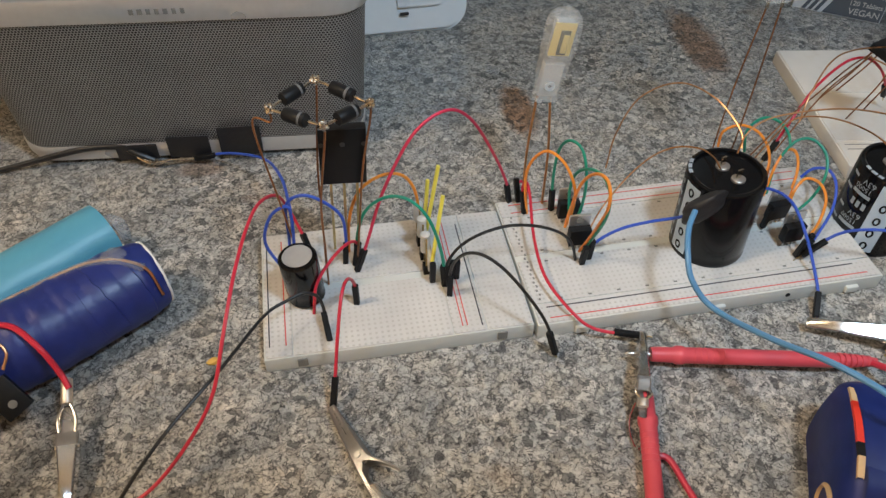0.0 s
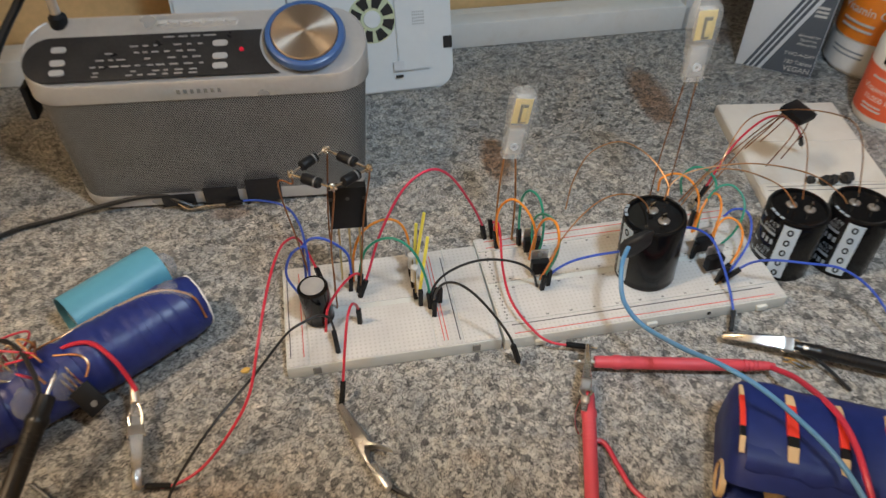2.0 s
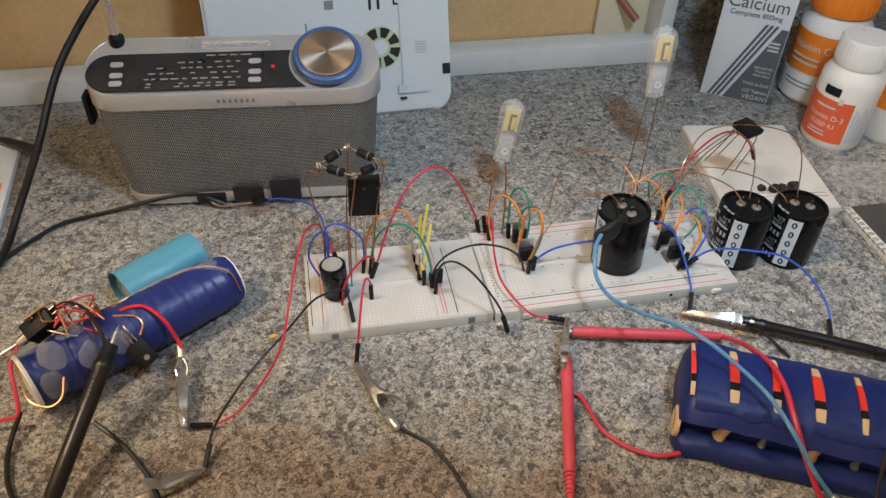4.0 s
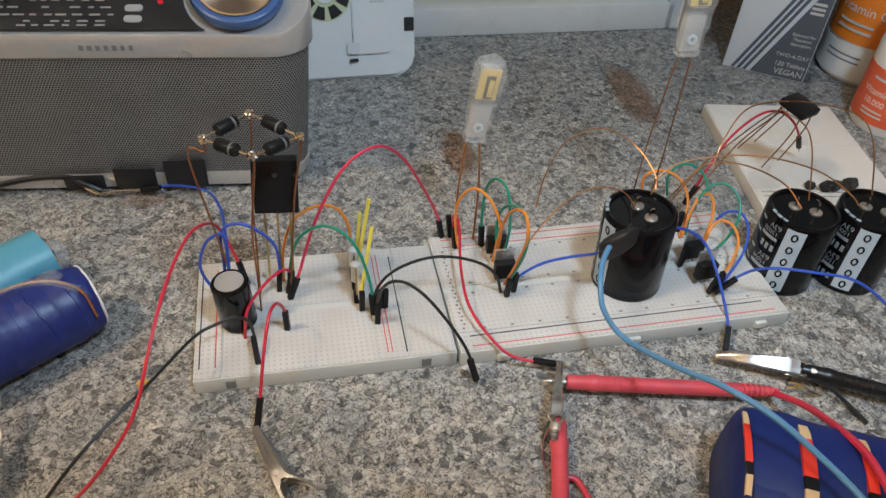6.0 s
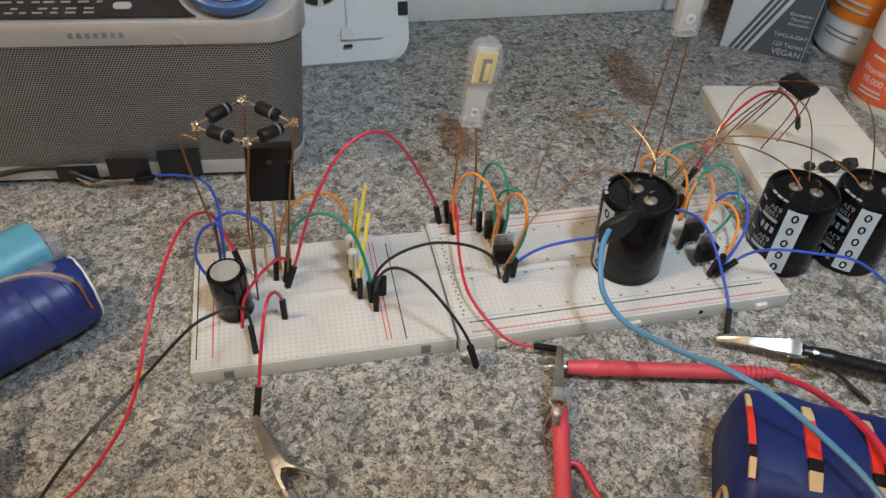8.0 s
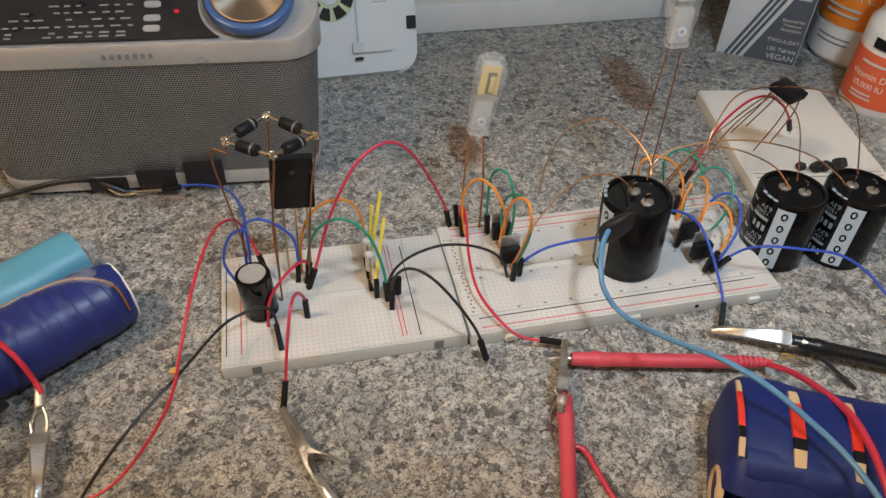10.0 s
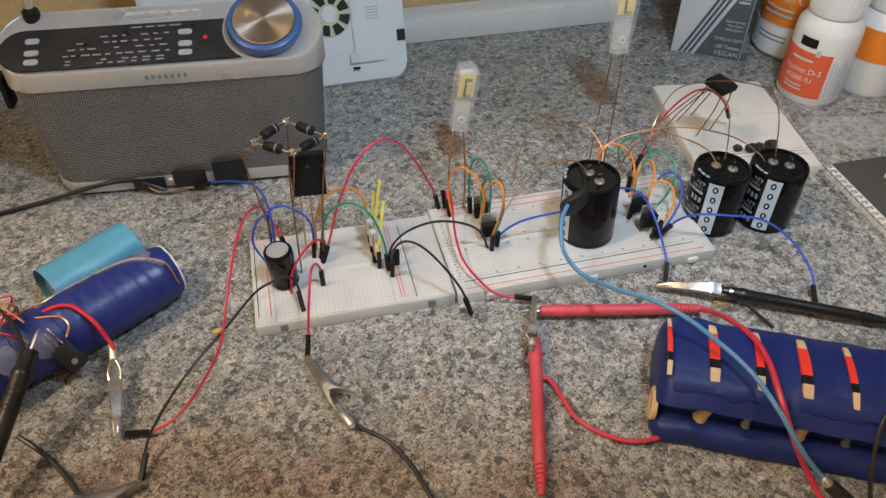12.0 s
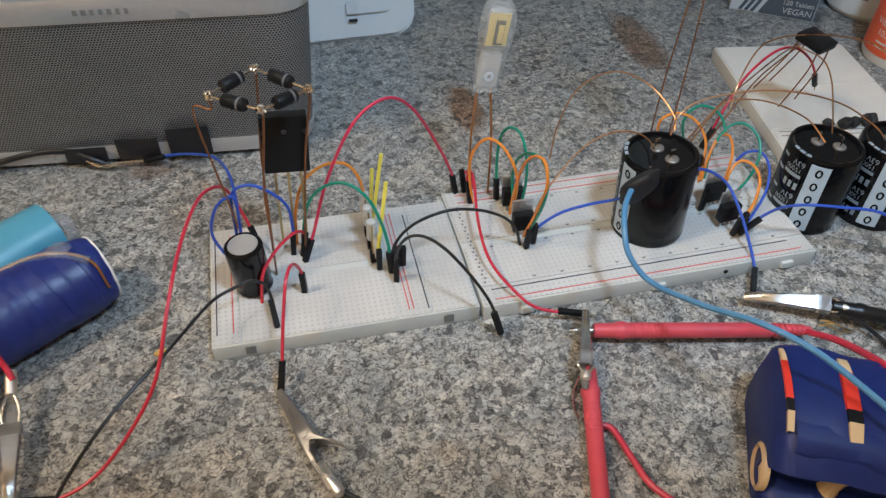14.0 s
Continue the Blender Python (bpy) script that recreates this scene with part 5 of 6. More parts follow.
wire("power_lead", M_WIRE_BLACK, 0.0016, "black lead running along the radio foot", [(-0.3044, 0.2494, 0.002), (-0.2930, 0.2711, 0.002), (-0.2811, 0.2948, 0.002), (-0.2690, 0.3135, 0.002), (-0.2444, 0.3278, 0.002), (-0.2234, 0.3353, 0.005), (-0.1965, 0.3405, 0.011), (-0.1785, 0.3439, 0.011), (-0.1687, 0.3417, 0.009), (-0.1602, 0.342, 0.005)], "")
wire("power_lead", M_SOLDER, 0.001, "twisted bare wire joint lying by the radio foot", [(-0.1714, 0.3442, 0.006), (-0.162, 0.3407, 0.004), (-0.1531, 0.3434, 0.004), (-0.1404, 0.3467, 0.004)], "")
for k, (dx, dy) in enumerate(((0.0, 0.0), (0.002, -0.0016), (-0.0015, -0.0026))):
    wire("wire_scrap", M_BRASS, 0.0005, "bare brass strands twisted below the clip", [(0.1895 + dx, 0.2452 + dy, 0.0030), (0.1930 + dx, 0.2435 + dy, 0.0045), (0.1975 + dx, 0.2412 + dy, 0.0035), (0.2010 + dx, 0.2400, 0.0020)])
wire("power_lead", M_WIRE_BLACK, 0.0011, "thin black wire lying over the end of the battery pack", [(0.2600, 0.1640, 0.040), (0.2460, 0.1500, 0.041), (0.2330, 0.1400, 0.036), (0.2290, 0.1260, 0.018), (0.2285, 0.1120, 0.003)])
wire("power_lead", M_WIRE_BLACK, 0.001, "thin black wire curling off the clip", [(0.1983, 0.2466, 0.006), (0.2053, 0.2422, 0.006), (0.2126, 0.2362, 0.003), (0.219, 0.2264, 0.002)], "")
wire("power_lead", M_CABLE_BLACK, 0.0028, "black cable hanging down beside the radio", [(-0.2916, 0.2461, 0.003), (-0.2932, 0.2806, 0.004), (-0.2945, 0.3091, 0.015), (-0.2827, 0.3391, 0.05), (-0.2759, 0.3761, 0.085), (-0.2632, 0.4026, 0.11), (-0.2491, 0.4233, 0.13)], "")
wire("lead_wire", M_WIRE_RED, 0.0012, "red insulated lead from the glue to a crocodile clip", [(-0.1807, 0.1959, 0.03), (-0.1759, 0.2028, 0.034), (-0.1631, 0.2051, 0.036), (-0.1503, 0.1989, 0.032), (-0.1438, 0.1948, 0.022), (-0.14, 0.1909, 0.018)], "")
wire("lead_wire", M_WIRE_BLACK, 0.0012, "black wire looped over the end of the roll", [(-0.2182, 0.1816, 0.03), (-0.2139, 0.1937, 0.036), (-0.206, 0.2004, 0.04), (-0.1914, 0.1943, 0.042), (-0.1759, 0.1785, 0.042), (-0.1678, 0.1647, 0.04)], "")
wire("lead_wire", M_LEAD_RED, 0.0012, "red wire at the far end of the roll", [(-0.2369, 0.1381, 0.004), (-0.2249, 0.1417, 0.008), (-0.215, 0.1432, 0.012), (-0.219, 0.1537, 0.02), (-0.2242, 0.1639, 0.026), (-0.2244, 0.1747, 0.03)], "")
wire("lead_wire", M_COPPER, 0.0007, "bent copper wire at the end of the roll", [(-0.2255, 0.1705, 0.03), (-0.2111, 0.1522, 0.032), (-0.2012, 0.1397, 0.03), (-0.1906, 0.1379, 0.028), (-0.1854, 0.1429, 0.03), (-0.1874, 0.1526, 0.034)], "")
wire("power_lead", M_WIRE_BLACK, 0.0014, "thin black lead hanging beside the roll", [(-0.2144, 0.1451, 0.012), (-0.2153, 0.1291, 0.004), (-0.2075, 0.11, 0.003), (-0.1963, 0.0956, 0.002)], "")
wire("power_lead", M_WIRE_BLACK, 0.0013, "thin black lead crossing the counter", [(-0.1761, 0.1455, 0.006), (-0.1572, 0.1347, 0.003), (-0.1397, 0.1196, 0.002), (-0.127, 0.1044, 0.002)], "")

# yellow wire ends on the pin strip
for a, b in (((-0.0125, 0.2830, BZ + 0.004), (-0.0068, 0.2910, 0.054)), ((-0.0075, 0.2650, BZ + 0.010), (-0.0038, 0.2770, 0.0495)), ((-0.0130, 0.2860, BZ + 0.004), (-0.0115, 0.2930, 0.044))):
    wire("jumper_wire", M_WIRE_YELLOW, 0.0009, "short straight yellow wire standing on the breadboard", [a, b])


# ---- black plugs standing in the boards ----
def plug(x, y, turn, lean=0.0, n=1):
    t = thing("wire_plug", "black plastic wire plug pushed into the breadboard", "plug", pose(x, y, BZ, lean, 0, turn), "plugs in the breadboards")
    for k in range(n):
        part("housing", box(0.0025, 0.0025, 0.0125, 0.00254 * k, 0, 0.0005, 0.0003, seg=1), M_BLACK, t)
        part("pin", box(0.0006, 0.0006, 0.002, 0.00254 * k, 0, -0.0008), M_BRASS, t)


for x, y, turn, lean, n in ((0.0606, 0.2805, 15, 8, 1), (0.0640, 0.2840, 15, 4, 1), (0.1612, 0.2935, 15, 10, 2), (0.1650, 0.2960, 20, 4, 1), (0.1500, 0.3120, 15, 5, 1), (-0.0070, 0.2640, 14, 4, 1), (0.0010, 0.2665, 14, 6, 2), (0.1535, 0.3400, 15, 0, 1)):
    plug(x, y, turn, lean, n)


# ---- tape blob on the big capacitor ----
def blob(name, m, size, mat, label, category, seed=0, rough=0.25, freq=1.3):
    bm = bmesh.new()
    bmesh.ops.create_icosphere(bm, subdivisions=3, radius=1)
    for v in bm.verts:
        v.co *= 1 + rough * noise.noise(v.co * freq + Vector((seed, seed * 2, 0)))
        v.co = Vector((v.co.x * size[0], v.co.y * size[1], v.co.z * size[2]))
    return solid(name, bm, mat, label, category, m)


blob("tape_wrap", pose(0.1080, 0.2835, 0.0455, 20, 38, 30), (0.0078, 0.0042, 0.0115), M_TAPE, "black tape wrapped round the joined wires", "tape", 3)
for k, (x, y, s) in enumerate(((0.2402, 0.3890, 0.0026), (0.2490, 0.3880, 0.0036), (0.2552, 0.3898, 0.0034), (0.2640, 0.3915, 0.0040))):
    blob("black_component", pose(x, y, BZ + s * 0.9, 10 * k, 20, 30 * k), (s * 1.3, s * 0.9, s), M_BLACK_MATT, "lumpy black component on the aged breadboard", "component", k, 0.35, 2.2)


def chip_board():
    t = thing("bridge_chip", "square black rectifier chip raised on wire legs", "chip", pose(0.2165, 0.3925, 0.0585, 10, 5, 40))
    part("package", box(0.0165, 0.0165, 0.0045, 0, 0, 0, 0.0012), M_BLACK, t)
    for k, (x, y) in enumerate(((-0.006, -0.006), (0.006, -0.006), (-0.006, 0.006), (0.006, 0.006))):
        part("leg", tube([(x, y, 0.001), (x * 1.2, y * 1.2, -0.012), (x * 1.4, y * 1.5 + 0.004, -0.036)], 0.0004, 6), M_COPPER_DARK, t)


chip_board()


# ---- clips, probes and leads ----
def croc_clip(tip, tail, label, width=0.0075, roll=0.0):
    """A toothed spring clip from its tip to its tail."""
    tip, tail = Vector(tip), Vector(tail)
    n = (tail - tip).length
    d = (tail - tip).normalized()
    side = Vector((0, 0, 1)).cross(d).normalized()
    up = d.cross(side)
    m = Matrix((d, side, up)).transposed().to_4x4()
    m.translation = tip
    t = thing("crocodile_clip", label, "clip", m @ pose(0, 0, 0, roll, 0, 0))
    # each jaw is a folded channel: toothed nose, tall cheeks at the pivot, then a lever or a crimp
    upper = ((0.0, 0.30, 0.0010, 0.0010), (0.10, 0.42, 0.0014, 0.0013), (0.36, 0.86, 0.0024, 0.0023), (0.46, 1.0, 0.0028, 0.0040), (0.54, 1.0, 0.0033, 0.0044),
             (0.58, 0.90, 0.0044, 0.0016), (0.65, 0.84, 0.0070, 0.0009), (0.72, 0.90, 0.0090, 0.0007), (0.74, 0.70, 0.0093, 0.0004))
    lower = ((0.0, 0.30, 0.0010, 0.0010), (0.10, 0.42, 0.0014, 0.0013), (0.36, 0.80, 0.0022, 0.0021), (0.46, 0.92, 0.0026, 0.0036), (0.54, 0.92, 0.0028, 0.0038),
             (0.62, 0.80, 0.0032, 0.0016), (0.76, 0.62, 0.0034, 0.0014), (0.80, 0.60, 0.0034, 0.0026), (0.96, 0.56, 0.0033, 0.0026))
    for s, nm, plan in ((1, "upper_jaw", upper), (-1, "lower_jaw", lower)):
        bm = bmesh.new()
        secs = []
        for f, w, z, skirt in plan:
            w2 = width * w / 2
            secs.append([bm.verts.new((n * f, y, s * zz)) for y, zz in ((-w2, z - skirt), (-w2, z - 0.0003), (-w2 * 0.72, z + 0.0004), (w2 * 0.72, z + 0.0004), (w2, z - 0.0003), (w2, z - skirt))])
        for a, b in zip(secs, secs[1:]):
            for i in range(5):
                bm.faces.new((a[i], a[i + 1], b[i + 1], b[i]))
        bmesh.ops.solidify(bm, geom=bm.faces[:], thickness=0.0004)
        jaw = part(nm, bm, M_STEEL, t)
        for k in range(6):
            for sy in (-1, 1):
                part("tooth", box(0.0009, 0.0004, 0.0012, n * (0.03 + 0.035 * k), sy * width * (0.15 + 0.028 * k), -0.0006 if s > 0 else -0.0004), M_STEEL, jaw)
    part("rivet", lathe([(0.0, -width * 0.56), (0.0012, -width * 0.56), (0.0012, width * 0.56), (0, width * 0.56)], 12, m=pose(n * 0.50, 0, 0, 90)), M_STEEL, t)
    bm = tube([(n * 0.50 + 0.0016 * math.cos(a * 0.7), (a / 24 - 0.5) * width * 0.7, 0.0016 * math.sin(a * 0.7)) for a in range(25)], 0.00035, 6, step=1)
    part("spring", bm, M_STEEL, t)
    part("barrel", lathe([(0.0, 0), (0.0021, 0), (0.0023, 0.001), (0.0023, n * 0.27), (0.0018, n * 0.29), (0, n * 0.29)], 14, m=aim((n * 0.73, 0, -0.0016), (n * 1.02, 0, -0.0008))), M_STEEL, t)
    return t


def flat_clip(tip, waist, tail, label, roll=0.0, wide=1.0):
    """A clip with a smooth tapered nose, square shoulders, a wire loop and a crimped barrel."""
    tip, waist, tail = Vector(tip), Vector(waist), Vector(tail)
    d = (waist - tip).normalized()
    n = (waist - tip).length
    side = Vector((0, 0, 1)).cross(d).normalized()
    m = Matrix((d, side, d.cross(side))).transposed().to_4x4()
    m.translation = tip
    m = m @ pose(0, 0, 0, roll, 0, 0)
    t = thing("crocodile_clip", label, "clip", m)

    def channel(plan, s):
        bm = bmesh.new()
        secs = [[bm.verts.new((x, y, s * zz)) for y, zz in ((-w, z - k), (-w, z - 0.0005), (-w + 0.0005, z), (w - 0.0005, z), (w, z - 0.0005), (w, z - k))] for x, w, z, k in [(x, w * wide, z, k) for x, w, z, k in plan]]
        for a, b in zip(secs, secs[1:]):
            for i in range(5):
                bm.faces.new((a[i], a[i + 1], b[i + 1], b[i]))
        bmesh.ops.solidify(bm, geom=bm.faces[:], thickness=0.0004)
        return bm

    nose = part("upper_jaw", channel([(0.0, 0.0020, 0.0008, 0.0012), (0.0008, 0.0021, 0.0014, 0.0020), (n * 0.5, 0.0025, 0.0022, 0.0026), (n * 0.97, 0.0034, 0.0030, 0.0040)], 1), M_NICKEL, t, "bright tapered upper jaw")
    part("shoulder", channel([(n * 0.97, 0.0037, 0.0030, 0.0058), (n + 0.0012, 0.0038, 0.0028, 0.0058), (n + 0.0050, 0.0036, 0.0012, 0.0040)], 1), M_STEEL, t, "square shoulder round the pivot")
    low = part("lower_jaw", channel([(0.0002, 0.0014, 0.0014, 0.0010), (n * 0.5, 0.0022, 0.0022, 0.0016), (n, 0.0030, 0.0026, 0.0030), (n * 1.25, 0.0026, 0.0022, 0.0012), (n * 1.6, 0.0022, 0.0018, 0.0008)], -1), M_STEEL, t)
    for k in range(7):
        for sy in (-1, 1):
            part("tooth", box(0.0010, 0.0004, 0.0012, 0.0012 + 0.0016 * k, sy * wide * (0.0015 + 0.00006 * k), -0.0010), M_STEEL, nose if k % 2 else low)
    part("rivet", lathe([(0, -0.0042 * wide), (0.0012, -0.0042 * wide), (0.0012, 0.0042 * wide), (0, 0.0042 * wide)], 12, m=pose(n, 0, -0.0006, 90)), M_NICKEL, t)
    end = m.inverted() @ tail
    start = Vector((n + 0.0040, 0, 0.0006))
    ax = (end - start).normalized()
    neck = start + ax * (end - start).length * 0.55
    for sy in (-1, 1):
        part("wire_loop", tube([start + Vector((0, sy * 0.0026, 0)), start.lerp(neck, 0.5) + Vector((0, sy * 0.0030, 0.0004)), neck + Vector((0, sy * 0.0012, 0)), neck + ax * 0.002], 0.0006, 8), M_NICKEL, t)
    part("barrel", lathe([(0, 0), (0.0019, 0), (0.0022, 0.0006), (0.0022, (end - neck).length), (0.0016, (end - neck).length + 0.0004), (0, (end - neck).length + 0.0004)], 18, m=aim(neck, end)), M_BARREL, t, "crimped metal barrel")
    return t


M_NICKEL = material("bright_nickel", (0.80, 0.79, 0.77), 0.20, metal=1.0, grain=0.05, grain_scale=300)
M_BARREL = material("tinned_barrel", (0.66, 0.60, 0.52), 0.38, metal=0.8, grain=0.1, grain_scale=300)
croc_clip((-0.0420, 0.1985, 0.0045), (-0.0125, 0.1555, 0.0060), "nickel crocodile clip biting a red jumper plug", 0.0075, roll=-68)
flat_clip((-0.1275, 0.1465, 0.0050), (-0.1352, 0.1712, 0.0105), (-0.1428, 0.1950, 0.0175), "nickel crocodile clip on a red lead by the blue roll", 12)
flat_clip((0.1578, 0.2560, 0.0060), (0.1880, 0.2493, 0.0095), (0.2010, 0.2462, 0.0095), "nickel crocodile clip holding the black probe", 30)
flat_clip((0.0841, 0.2412, 0.0100), (0.0808, 0.2150, 0.0115), (0.0798, 0.2045, 0.0100), "nickel crocodile clip joining the two red probes", 0, 0.70)
wire("wire_scrap", M_NICKEL, 0.0005, "bent bright wire loop beside the red probe", [(0.0785, 0.2100, 0.0040), (0.0758, 0.2035, 0.0025), (0.0755, 0.1970, 0.0015), (0.0768, 0.1915, 0.0015), (0.0780, 0.1900, 0.0030)])


def probe(tip, tail, mat, label, r=0.0034, needle=0.012):
    tip, tail = Vector(tip), Vector(tail)
    n = (tail - tip).length
    t = thing("test_probe", label, "probe", aim(tip, tail))
    part("needle", lathe([(0, 0), (0.0006, 0.002), (0.0009, 0.004), (0.0009, needle + 0.002)], 10), M_STEEL, t)
    b = part("handle", lathe([(0, needle), (r * 0.86, needle), (r * 0.94, needle + 0.0015), (r * 0.96, needle + 0.009), (r * 1.16, needle + 0.0105), (r * 1.16, needle + 0.0130), (r, needle + 0.0145), (r * 0.99, n * 0.6), (r * 0.96, n - 0.018), (r * 0.72, n - 0.0165), (r * 0.60, n - 0.004), (r * 0.45, n), (0, n)], 28), mat, t)
    for k in range(6):
        part("rib", lathe([(r * 0.62, -0.0010), (r * 0.96, -0.0007), (r * 0.96, 0.0006), (r * 0.62, 0.0009)], 20, m=pose(0, 0, n - 0.0155 + 0.0024 * k) @ Matrix.Diagonal((1 - 0.055 * k, 1 - 0.055 * k, 1, 1))), mat, b)
        part("rib", lathe([(r * 0.95, -0.0005), (r * 1.05, 0), (r * 0.95, 0.0005)], 20, m=pose(0, 0, needle + 0.018 + 0.0024 * k)), mat, b)
    return t


probe((0.0750, 0.2325, 0.0065), (0.1810, 0.2360, 0.0070), M_PROBE_RED, "red plastic test probe lying on the counter")
probe((0.0835, 0.2400, 0.0070), (0.0785, 0.1180, 0.0055), M_PROBE_RED, "red plastic test probe pointing to the clip", 0.0034, 0.028)
probe((0.1870, 0.2500, 0.0090), (0.2850, 0.2270, 0.0070), M_CABLE_BLACK, "black plastic test probe held in a clip", 0.0034, 0.007)


# ---- blue battery pack ----
def battery_pack():
    L = 0.165
    m = pose(0.1345, 0.1520, 0, 0, 0, -12.3) @ Matrix.Diagonal((1, 1.12, 1.03, 1))
    t = thing("battery_pack", "blue shrink-wrapped pack of card-sleeved cells with open slots", "battery", m)
    bm = bmesh.new()
    # wrap section: rounded shoulder over two rows of cells
    prof = []
    for y, z in ((0.0, 0.002), (0.003, 0.0), (0.027, 0.0), (0.051, 0.0), (0.054, 0.004), (0.055, 0.018), (0.0535, 0.030), (0.049, 0.0345), (0.041, 0.037), (0.030, 0.038), (0.019, 0.0368), (0.012, 0.0335), (0.007, 0.0285), (0.004, 0.0245), (0.005, 0.0232), (0.010, 0.0225), (0.0105, 0.0120), (0.003, 0.0112), (0.0008, 0.0095), (-0.0004, 0.006)):
        prof.append((y, z))
    n = 66
    rings = []
    for i in range(n + 1):
        x = L * i / n
        sag = 1 - 0.10 * (0.5 - 0.5 * math.cos(math.tau * x / 0.0235 + 0.6)) * 0.35
        edge = {0: 0.78, 1: 0.92, 2: 0.97, 3: 0.99}.get(min(i, n - i), 1)
        rings.append([bm.verts.new((x, 0.027 + (y - 0.027) * edge * (1 + 0.030 * noise.noise(Vector((x * 70, y * 50, z * 50)))), z * edge * sag + 0.0011 * noise.noise(Vector((x * 75, y * 90, 2))) if z > 0.001 else z)) for y, z in prof])
    k = len(prof)
    for a, b in zip(rings, rings[1:]):
        for i in range(k):
            bm.faces.new((a[i], a[(i + 1) % k], b[(i + 1) % k], b[i]))
    bm.faces.new(rings[0])
    bm.faces.new(rings[-1][::-1])
    part("wrap", bm, M_BLUE_PACK, t, "glossy dark blue wrap")
    for j in range(7):
        x = 0.0030 + 0.0212 * j
        w = (0.0026, 0.0052, 0.0040, 0.0054, 0.0034, 0.0046, 0.0042)[j]
        cut = (0.004, 0.0, 0.0015, -0.0008, 0.0012, 0.0, 0.001)[j]
        # the black strip paints in the shade between the red and the tan
        for y0, y1, mat in ((0.0380, 0.0440, M_TAN), (0.0232, 0.0380, M_RED_BAND), (0.0188, 0.0232, M_BLACK), (0.0090 + cut, 0.0188, M_TAN)):
            ys = [y0 + (y1 - y0) * q / 4 for q in range(5)]
            sl = bmesh.new()
            rows = []
            for y in ys:
                zz = np.interp(y, [0.008, 0.012, 0.019, 0.030, 0.041, 0.049, 0.0535], [0.026, 0.033, 0.0368, 0.038, 0.037, 0.0345, 0.030]) + 0.0010
                taper = 1.0 - 0.4 * abs((y - 0.0255) / 0.0200) ** 2.5
                rows.append([sl.verts.new((x - w / 2 * taper - 0.04 * (y - 0.03), y, zz - 0.0012)), sl.verts.new((x - w / 2 * taper * 0.9 - 0.04 * (y - 0.03), y, zz)), sl.verts.new((x + w / 2 * taper * 0.9 - 0.04 * (y - 0.03), y, zz)), sl.verts.new((x + w / 2 * taper - 0.04 * (y - 0.03), y, zz - 0.0012))])
            for a, b in zip(rows, rows[1:]):
                for q in range(3):
                    sl.faces.new((a[q], a[q + 1], b[q + 1], b[q]))
            part("slot", sl, mat, t, {M_TAN: "tan card tube showing through", M_RED_BAND: "red band showing through", M_BLACK: "black strip painted for the shaded gap"}[mat])
    for j in range(6):
        x = 0.020 + 0.0235 * j
        w = (0.0060, 0.0028, 0.0050, 0.0030, 0.0045, 0.0030)[j]
        part("cell_tube", lathe([(w / 2 + 0.001, 0.0120), (w / 2, 0.0150), (w / 2, 0.0200), (w / 2 + 0.0008, 0.0228)], 12, m=pose(x, 0.0100, 0) @ pose(0, 0, 0, 0, (14, 4, 10, 0, 8, 3)[j], 0)), M_TAN if j % 2 == 0 else M_GREYPRINT, t, "card tube showing in the side gap")
    part("end_tube", lathe([(0.0078, 0), (0.0080, 0.0022), (0.0068, 0.0030), (0.0068, 0.0012), (0, 0.0012)], 24, m=pose(0.0016, 0.0125, 0.0125, 0, -90, 0)), M_TAN, t, "open end of a card tube")
    for x0, x1 in ((0.006, 0.060), (0.064, 0.118), (0.120, 0.162)):
        seam = bmesh.new()
        rows = []
        for k in range(25):
            x = x0 + (x1 - x0) * k / 24
            y = 0.0085 + 0.0016 * noise.noise(Vector((x * 130, 0, 3)))
            rows.append([seam.verts.new((x, y + dy, np.interp(y + dy, [0.004, 0.007, 0.012, 0.019, 0.030], [0.0245, 0.0285, 0.0335, 0.0368, 0.038]) + up)) for dy, up in ((0.0, -0.0004), (0.0003, 0.0008), (0.004, 0.0007), (0.0085, -0.0006))])
        for p, q in zip(rows, rows[1:]):
            for i in range(3):
                seam.faces.new((p[i], p[i + 1], q[i + 1], q[i]))
        part("wrap_fold", seam, M_BLUE_PACK, t)
    return t


battery_pack()


